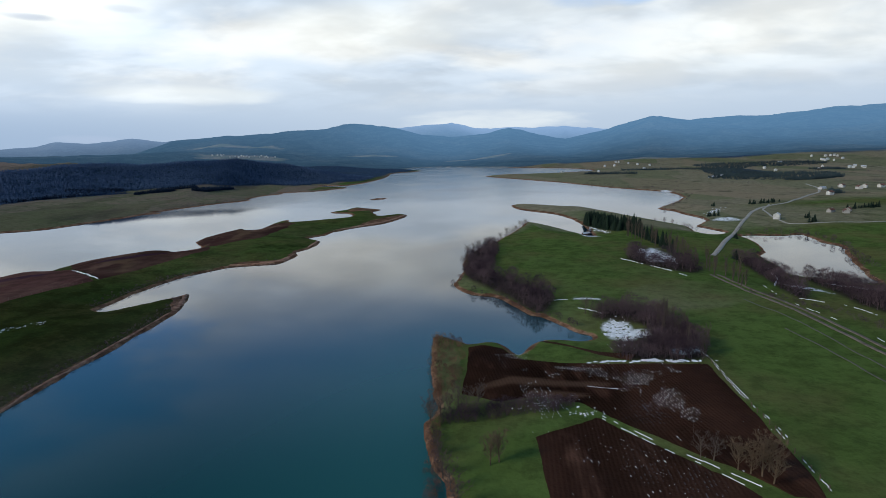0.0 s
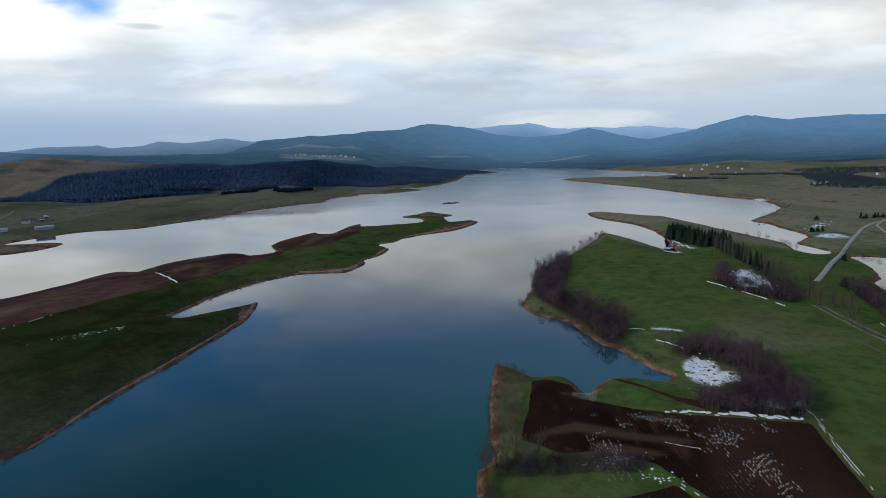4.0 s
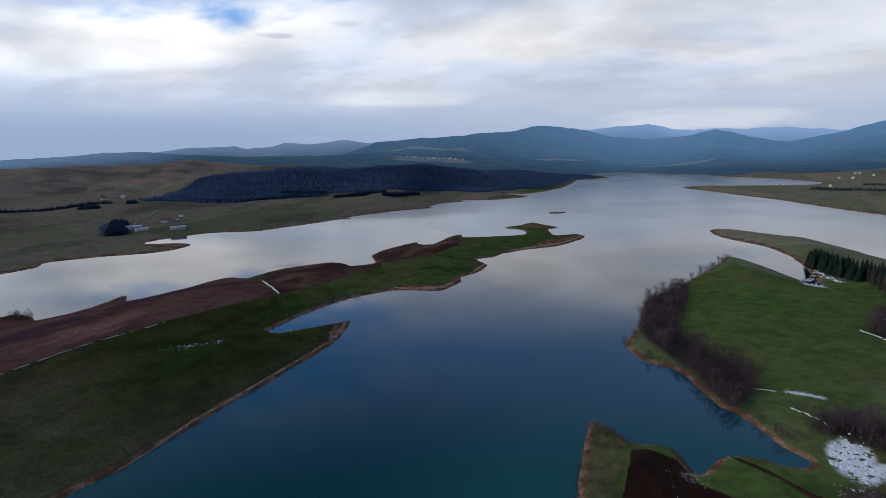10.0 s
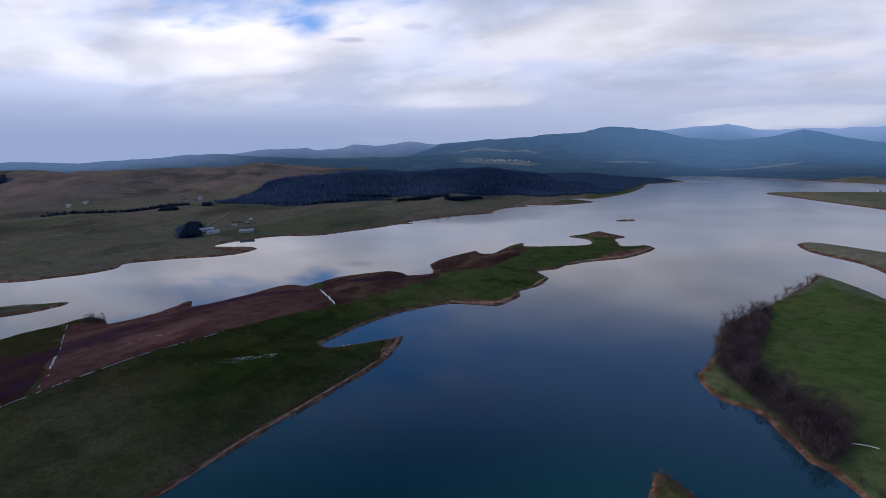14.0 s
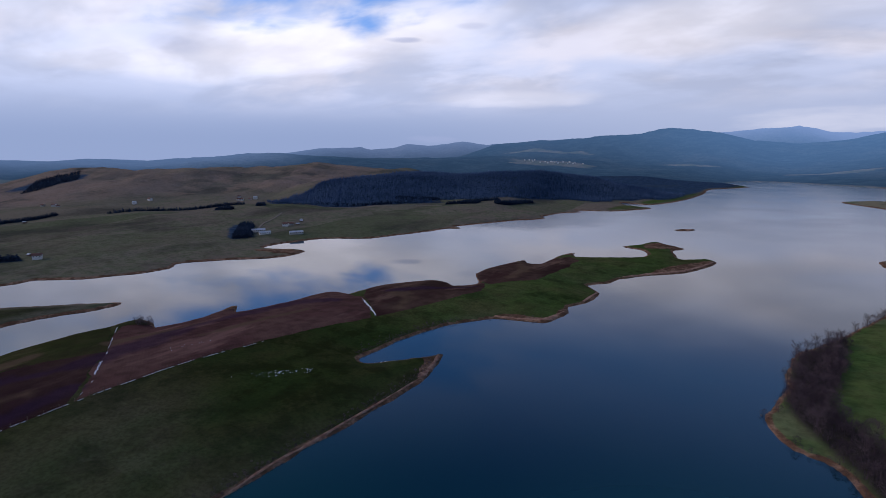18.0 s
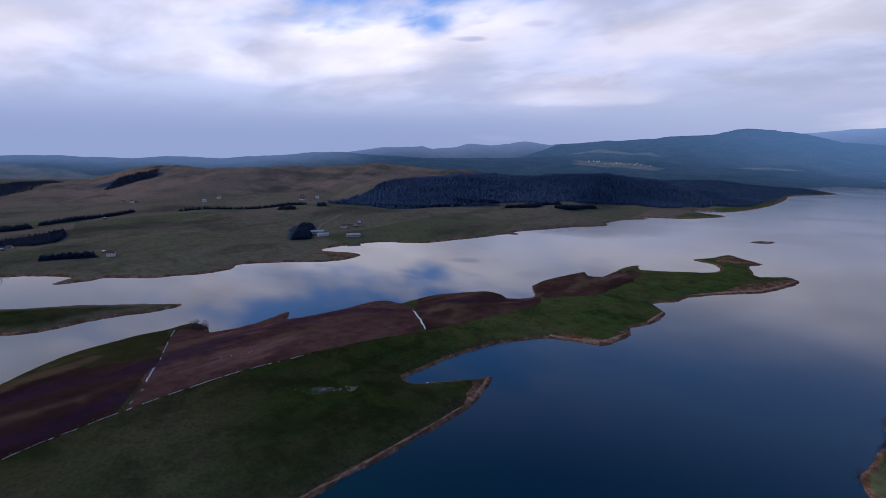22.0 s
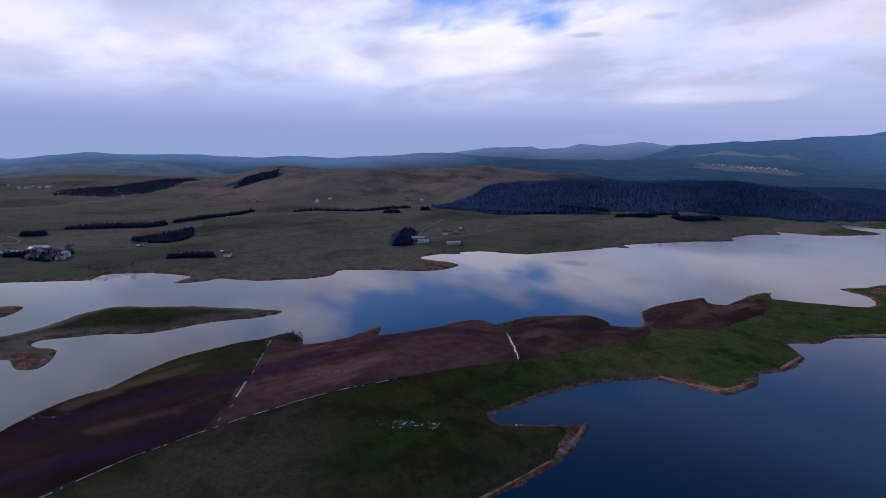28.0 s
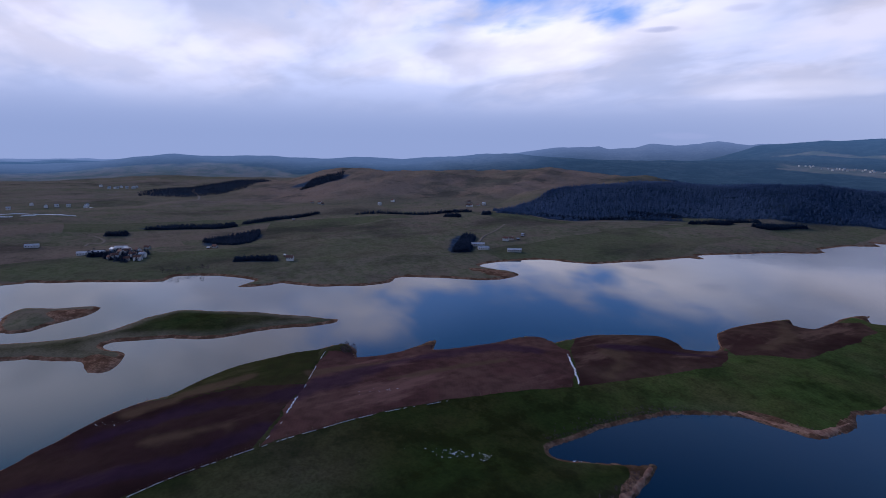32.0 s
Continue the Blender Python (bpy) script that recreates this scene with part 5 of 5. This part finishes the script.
def settle(kind, spots):
    """Set one building on each spot: x, y, turn."""
    xs, ys = np.array([s[0] for s in spots], float), np.array([s[1] for s in spots], float)
    zs = height(xs, ys)[0]
    for k, ((x, y, turn), z) in enumerate(zip(spots, zs)):
        m = Matrix.LocRotScale((x, y, z), Euler((0, 0, radians(turn))), None)
        kind.scale = (0.68, 0.68, 0.72)
        if k == 0 and kind.location.length == 0:
            kind.location, kind.rotation_euler = (x, y, z), (0, 0, radians(turn))
        else:
            copy_thing(kind, m)


settle(HOUSE, [(-637, 116, 20), (-622, 125, 75), (-606, 128, 60), (-641, 131, 15), (-625, 110, 80), (-640, 122, 60), (-802, 672, 30), (-793, 660, 60), (-1000, 462, 30), (-944, 589, 10), (461, 637, 20), (534, 717, 30), (529, 681, 80), (566, 692, 10), (551, 700, 40), (-530, 252, 60), (-514, 512, 40), (834, 1193, 30)])
settle(COTTAGE, [(-623, 106, 30), (-649, 116, 70), (-660, 141, 60), (-633, 124, 10), (-612, 119, 80), (-628, 134, 20), (-637, 204, 40), (-516, 523, 50), (-815, 700, 20), (-850, 704, 50), (-1015, 452, 30), (-985, 461, 70), (364, 478, 40), (349, 479, 20), (356, 470, 70), (-722, 36, 60), (540, 730, 60)])
settle(WHITE, [(-649, 122, 40), (-615, 133, 60), (-655, 110, 20), (284, 452, 50), (-814, 712, 30), (-919, 548, 20), (597, 1856, 20), (604, 1848, 60), (548, 1465, 30), (628, 1633, 50)])
settle(BARN, [(-653, 97, 70), (-656, 85, 70), (-487, 457, 62), (-672, 118, 65), (-720, 40, 80), (500, 706, 30), (923, 1478, 10)])
settle(HALL, [(-459, 478, 55), (-504, 462, 60)])
settle(SHED, [(-633, 197, 40), (-531, 555, 20), (-524, 548, 50), (-550, 254, 10), (114, 418, 30), (118, 428, 60), (110, 410, 10), (-802, 346, 40), (-512, 530, 70)])
far_spots = []
for cx, cy, wx, wy, n in [(-850, 2400, 130, 26, 16), (-990, 2430, 40, 16, 5), (1090, 1520, 60, 60, 11), (-1615, 165, 60, 50, 12), (-1195, 25, 26, 70, 8), (930, 1240, 60, 50, 6), (560, 1700, 60, 80, 4)]:
    far_spots += [(cx + rng.uniform(-wx, wx), cy + rng.uniform(-wy, wy), rng.uniform(0, 180)) for _ in range(n)]
far_spots += [(720, 1165, 80), (770, 1290, 30), (395, 1360, 60), (330, 1480, 20), (300, 1560, 70)]
settle(WHITE, far_spots)

# ---- field edges, snow banks, fences, tracks ----
def snow_bank(points, width, label, gaps=0.35, step=1.1, seed=1):
    """A line of old snow broken into lumps along a ditch or fence."""
    rs = random.Random(seed)
    q, way = along(points, step)
    xs, ys, zs, ws = q[:, 0], q[:, 1], height(q[:, 0], q[:, 1])[0], way
    v, f = [], []
    on = True
    for k in range(len(q) - 1):
        if rs.random() < 0.5:
            on = rs.random() > gaps
        if not on:
            continue
        n = len(v)
        half, tall = width * rs.uniform(0.16, 0.42), width * 0.14
        sx, sy, off = ws[k][1], -ws[k][0], rs.uniform(-0.3, 0.3) * width
        for m, j in ((k, 0.85), (k + 1, 0.85)):
            for o, h in ((-1, -0.1), (-0.4, tall), (0.4, tall), (1, -0.1)):
                v.append((xs[m] + sx * (o * half * j + off), ys[m] + sy * (o * half * j + off), zs[m] + h + 0.12))
        f += [(n, n + 1, n + 5, n + 4), (n + 1, n + 2, n + 6, n + 5), (n + 2, n + 3, n + 7, n + 6), (n, n + 4, n + 7, n + 3)]
    return tagged(new("snow_bank", mesh_from("snow_bank", v, f, SNOW)), label, "snow", kind="stuff")


ISLAND_EDGE = [(-198, 84), (-202, 97), (-206, 111), (-208, 134), (-208, 167), (-207, 192), (-202, 218)]
snow_bank(ISLAND_EDGE, 0.24, "broken line of old snow along the island ditch", 0.42, 0.7, seed=2)
snow_bank([(-293, 195), (-261, 175), (-248, 167)], 0.5, "thin snow line in a field ditch", 0.6, seed=3)
snow_bank([(-240, 161), (-228, 152.5)], 1.2, "bright snow drift in a field ditch", 0.0, seed=4)
snow_bank([(-222, 149), (-208, 136)], 0.3, "thin snow line in a field ditch", 0.7, seed=5)
snow_bank([(-214, 303), (-197, 290), (-184, 279)], 1.5, "bright snow drift in a straight ditch", 0.05, seed=6)
snow_bank([(81, 175), (79.8, 155), (76, 130), (74, 113), (71.5, 100), (70, 88)], 0.34, "snow line along a wire fence", 0.4, seed=7)
snow_bank([(80.4, 156), (77, 132), (75, 115), (72.8, 102)], 0.25, "snow line along a wire fence", 0.6, seed=17)
snow_bank([(37.5, 119.4), (41.6, 113), (46, 107), (50, 101.6), (55, 95), (59, 89)], 0.32, "snow drift beside a grassy field track", 0.35, seed=8)
snow_bank([(37, 118.2), (44, 107.4), (52, 97), (58, 87)], 0.24, "snow drift beside a grassy field track", 0.6, seed=18)
snow_bank([(146, 238), (141, 218), (150, 211), (157, 201), (157, 181), (154, 150)], 0.4, "snow along a hedge by the farm track", 0.6, seed=9)
snow_bank([(139.5, 205), (139, 190), (139, 172), (137, 150), (134, 120)], 0.35, "snow strip along the dirt track", 0.6, seed=10)
snow_bank([(174, 280), (160, 250), (150, 236)], 1.2, "snow bank at the edge of the alder woods", 0.2, seed=11)
snow_bank([(101, 299), (111, 280.5), (119.6, 257)], 1.0, "snow line at the edge of a copse", 0.3, seed=12)
snow_bank([(46, 151.4), (60, 150.9), (74, 150.9)], 0.4, "snow bank at the top of the ploughed field", 0.6, seed=13)
snow_bank([(112, 406), (114, 424), (117, 440)], 3.0, "snow patch beside the spruce stand", 0.1, seed=14)


def snow_flecks(centre, along_, across, turn, n, label, size=(0.3, 0.9), seed=3, stretch=1.6):
    """Low lumps of old snow scattered in an oval."""
    rs = random.Random(seed)
    c, q = math.cos(radians(turn)), math.sin(radians(turn))
    spots = []
    for _ in range(n):
        u, w = rs.gauss(0, 0.45) * along_, rs.gauss(0, 0.45) * across
        spots.append((centre[0] + u * c - w * q, centre[1] + u * q + w * c))
    zs = height(np.array([p[0] for p in spots]), np.array([p[1] for p in spots]))[0]
    v, f = [], []
    for (x, y), z in zip(spots, zs):
        k, r = len(v), rs.uniform(*size) * 0.5
        for i in range(6):
            t = i * math.pi / 3
            a, b2 = math.cos(t) * r * stretch * rs.uniform(0.7, 1.2), math.sin(t) * r * rs.uniform(0.6, 1.1)
            v.append((x + a * c - b2 * q, y + a * q + b2 * c, z + 0.04))
        v.append((x, y, z + 0.14 + 0.25 * r))
        f += [(k + i, k + (i + 1) % 6, k + 6) for i in range(6)]
    return tagged(new("snow_flecks", mesh_from("snow_flecks", v, f, SNOW)), label, "snow", kind="stuff")


def snow_rows(outline, turn, spacing, cover, label, seed=5):
    """Old snow left as short dashes in parallel furrows."""
    rs = random.Random(seed)
    o = rounded(outline)
    mid, reach = o.mean(0), np.hypot(*(o - o.mean(0)).T).max()
    c, q = math.cos(radians(turn)), math.sin(radians(turn))
    spots = []
    for k in range(int(-reach / spacing), int(reach / spacing) + 1):
        u = -reach
        while u < reach:
            long = rs.uniform(0.5, 1.3)
            w = k * spacing + rs.gauss(0, 0.06)
            spots.append((mid[0] + (u + long / 2) * c - w * q, mid[1] + (u + long / 2) * q + w * c, long))
            u += long + rs.uniform(0.25, 0.9)
    x, y, size = np.array(spots).T
    z, inner = height(x, y)[0], signed(x, y, o)
    keep = smooth(inner, 0, 6) * 0.55 + 0.9 * fbm(x, y, 12, 3, seed) + np.array([rs.uniform(-0.2, 0.2) for _ in x]) > 1 - cover
    v, f = [], []
    for px, py, pz, n in zip(x[keep], y[keep], z[keep], size[keep]):
        k, half = len(v), rs.uniform(0.025, 0.055)
        for a, b2, up in ((-n / 2, 0, 0.1), (-n / 4, -half, 0.12), (-n / 4, half, 0.12), (n / 4, -half, 0.12), (n / 4, half, 0.12), (n / 2, 0, 0.1), (0, 0, 0.24)):
            v.append((px + a * c - b2 * q, py + a * q + b2 * c, pz + up))
        f += [(k + a, k + b2, k + 6) for a, b2 in ((0, 1), (1, 3), (3, 5), (5, 4), (4, 2), (2, 0))]
    return tagged(new("snow_flecks", mesh_from("snow_flecks", v, f, SNOW)), label, "snow", kind="stuff")


snow_rows([(24, 160), (33, 154), (46, 151), (58, 147), (61, 138), (54, 132), (44, 136), (36, 144), (27, 150)], 98, 0.7, 0.74, "snow dashes lying in the furrows of the ploughed field", 5)
snow_rows([(50, 132), (60, 134), (66, 124), (60, 110), (50, 114)], 98, 0.7, 0.5, "sparse snow dashes in the ploughed furrows", 6)
snow_rows([(30, 120), (40, 112), (50, 98), (44, 84), (30, 88), (24, 104)], 100, 1.3, 0.36, "sparse snow dashes in the ploughed furrows", 7)
snow_bank([(38.5, 136.6), (42, 135.2), (46, 134.2)], 0.22, "snow streak across the ploughed field", 0.1, seed=31)
snow_bank([(47, 224), (53, 222.5)], 0.5, "thin snow streak on the grassy bank", 0.2, seed=34)
snow_bank([(55, 212), (60, 206), (62, 202)], 0.9, "snow streak on the grassy bank", 0.2, seed=32)
snow_flecks((62, 151.6), 16, 1.2, 178, 80, "snow along the foot of the copse", (0.4, 1.4), 33, 1.8)
snow_flecks((-167, 196), 12, 3.5, 50, 46, "scattered snow remnants on the island meadow", (0.15, 0.55), 3)
snow_flecks((-160, 204), 3, 2, 0, 10, "scattered snow remnants on the island meadow", (0.15, 0.45), 4)
snow_flecks((-146, 232), 8, 1.5, 30, 9, "snow remnants at the head of the island bay", (0.3, 0.8), 5)
snow_flecks((-262, 92), 9, 3, 60, 16, "snow remnants in the island stubble", (0.15, 0.5), 6)
snow_flecks((-226, 196), 14, 3, 70, 16, "snow remnants on the red ploughed strip", (0.15, 0.5), 7)
snow_flecks((40, 100), 24, 10, 130, 90, "snow flecks strewn over the ploughed field", (0.05, 0.17), 8, 2.6)
snow_flecks((62, 128), 22, 10, 100, 60, "snow flecks strewn over the ploughed field", (0.05, 0.17), 9, 2.6)
snow_flecks((50, 144), 22, 5, 170, 70, "snow lying in the upper furrows", (0.06, 0.22), 10, 2.2)
snow_flecks((24, 127), 9, 3, 12, 50, "snow lying in the brushy gully", (0.15, 0.6), 11, 1.4)
snow_flecks((63, 184), 13, 5, 80, 110, "melting snow patch at the wood edge", (0.3, 1.5), 12, 1.3)
snow_flecks((125, 308), 19, 5, 106, 150, "broad snow patch inside the grey copse", (0.8, 2.6), 21, 1.3)
snow_flecks((126, 430), 24, 3, 96, 46, "snow patches beside the spruce stand", (0.8, 2.6), 22, 1.3)
snow_flecks((268, 526), 34, 6, 50, 60, "snow on the bank at the causeway inlet", (0.8, 2.4), 23, 1.5)
snow_flecks((540, 1036), 40, 14, 40, 40, "snow patches in the far woods", (3, 9), 24, 1.6)
snow_flecks((34, 122), 6, 3, 160, 30, "snow flecks on the grassy corner", (0.15, 0.5), 13)
snow_bank([(-1000, -14), (-985, 36), (-958, 56), (-950, 78)], 6, "long snow strip on the far plain", 0.2, 8, seed=16)
snow_bank([(-952, -10), (-945, 32)], 5, "long snow strip on the far plain", 0.2, 8, seed=19)
ribbon("track", [(-718, 86), (-738, 90), (-730, 102), (-752, 106), (-782, 95)], 3.0, DIRT, 0.25, 4, "pale dirt track winding to the hamlet", "track")
ribbon("track", [(-500, 450), (-522, 478), (-546, 503), (-568, 538), (-594, 578)], 3.0, DIRT, 0.25, 4, "pale dirt track past the spruce block", "track")
ribbon("track", [(-700, 624), (-667, 647), (-614, 670), (-575, 705), (-530, 760), (-470, 810)], 4.0, DIRT, 0.3, 5, "pale dirt road below the spruce hill", "track")
ribbon("track", [(-1460, 318), (-1400, 302), (-1290, 299), (-1200, 281)], 6.0, DIRT, 0.4, 8, "pale road across the far plain", "track")
ribbon("track", [(117, 176), (118, 160), (117, 147), (115, 125), (112, 100)], 0.5, WORN, 0.12, 3, "faint pale wheel track across the meadow", "track")
ribbon("track", [(124, 214), (126, 190), (125, 165), (122, 130)], 0.5, WORN, 0.12, 3, "faint pale wheel track across the meadow", "track")


SAND = plain("pale_beach_sand", (0.46, 0.265, 0.165), (0.24, 0.110, 0.068), 2.5, 0.95)
for beach, wide in (([(-95, 462), (-77, 488), (-57.5, 510), (-46.5, 538), (-39.5, 566)], 3.2), ([(-131, 322), (-118, 325), (-107, 328.5), (-102, 334), (-100, 352)], 3.0),
                    ([(-119.5, 226), (-120, 236), (-125.5, 253)], 2.6), ([(-97, 380), (-96, 408)], 2.0), ([(-121.4, 112), (-119.8, 124), (-121, 150), (-119.6, 175), (-118.6, 205), (-118.4, 226)], 1.0), ([(-90, 772), (-84, 782)], 5.0)):
    q, way = along(beach, 0.8)
    bend = 1 + 0.9 * fbm(q[:, 0:1], q[:, 1:2], 5, 3, 91) - 0.7 * np.abs(np.linspace(-1, 1, len(q)))[:, None] ** 3
    bx = q[:, 0:1] + way[:, 1:2] * np.linspace(-0.5, 0.5, 6) * wide * bend
    by = q[:, 1:2] - way[:, 0:1] * np.linspace(-0.5, 0.5, 6) * wide * bend
    bz = height(bx, by)[0] + np.array([-0.05, 0.05, 0.07, 0.07, 0.05, -0.05])
    tagged(new("beach", grid_mesh("beach", bx, by, bz, SAND)), "pale reddish sand strip along the island shore", "beach", kind="structure")


def fence(points, gap, label):
    """Timber posts with two wires."""
    ob = tagged(new("fence"), label, "fence")
    q, _ = along(points, gap)
    z = height(q[:, 0], q[:, 1])[0]
    post = box_mesh("post", (-0.07, 0.07, -0.07, 0.07, -0.4, 1.3), TIMBER)
    for (x, y), h in zip(q, z):
        part("post", post, ob).location = (x, y, h)
    for up in (0.6, 1.1):
        v, f = [], []
        for k in range(len(q) - 1):
            tube(v, f, (*q[k], z[k] + up), (*q[k + 1], z[k + 1] + up), 0.012, 0.012, 3)
        part("wire", mesh_from("wire", v, f, TIMBER), ob)


fence([(80.6, 174), (79.4, 155), (75.5, 130), (73.5, 113), (71, 100), (69.5, 88)], 3.0, "weathered post-and-wire fence along the green meadow")
fence([(-200, 92), (-206, 111), (-208.6, 134), (-208.6, 167), (-207.6, 192), (-202.6, 218), (-195, 244), (-184, 274)], 5.0, "weathered post-and-wire fence along the island field")
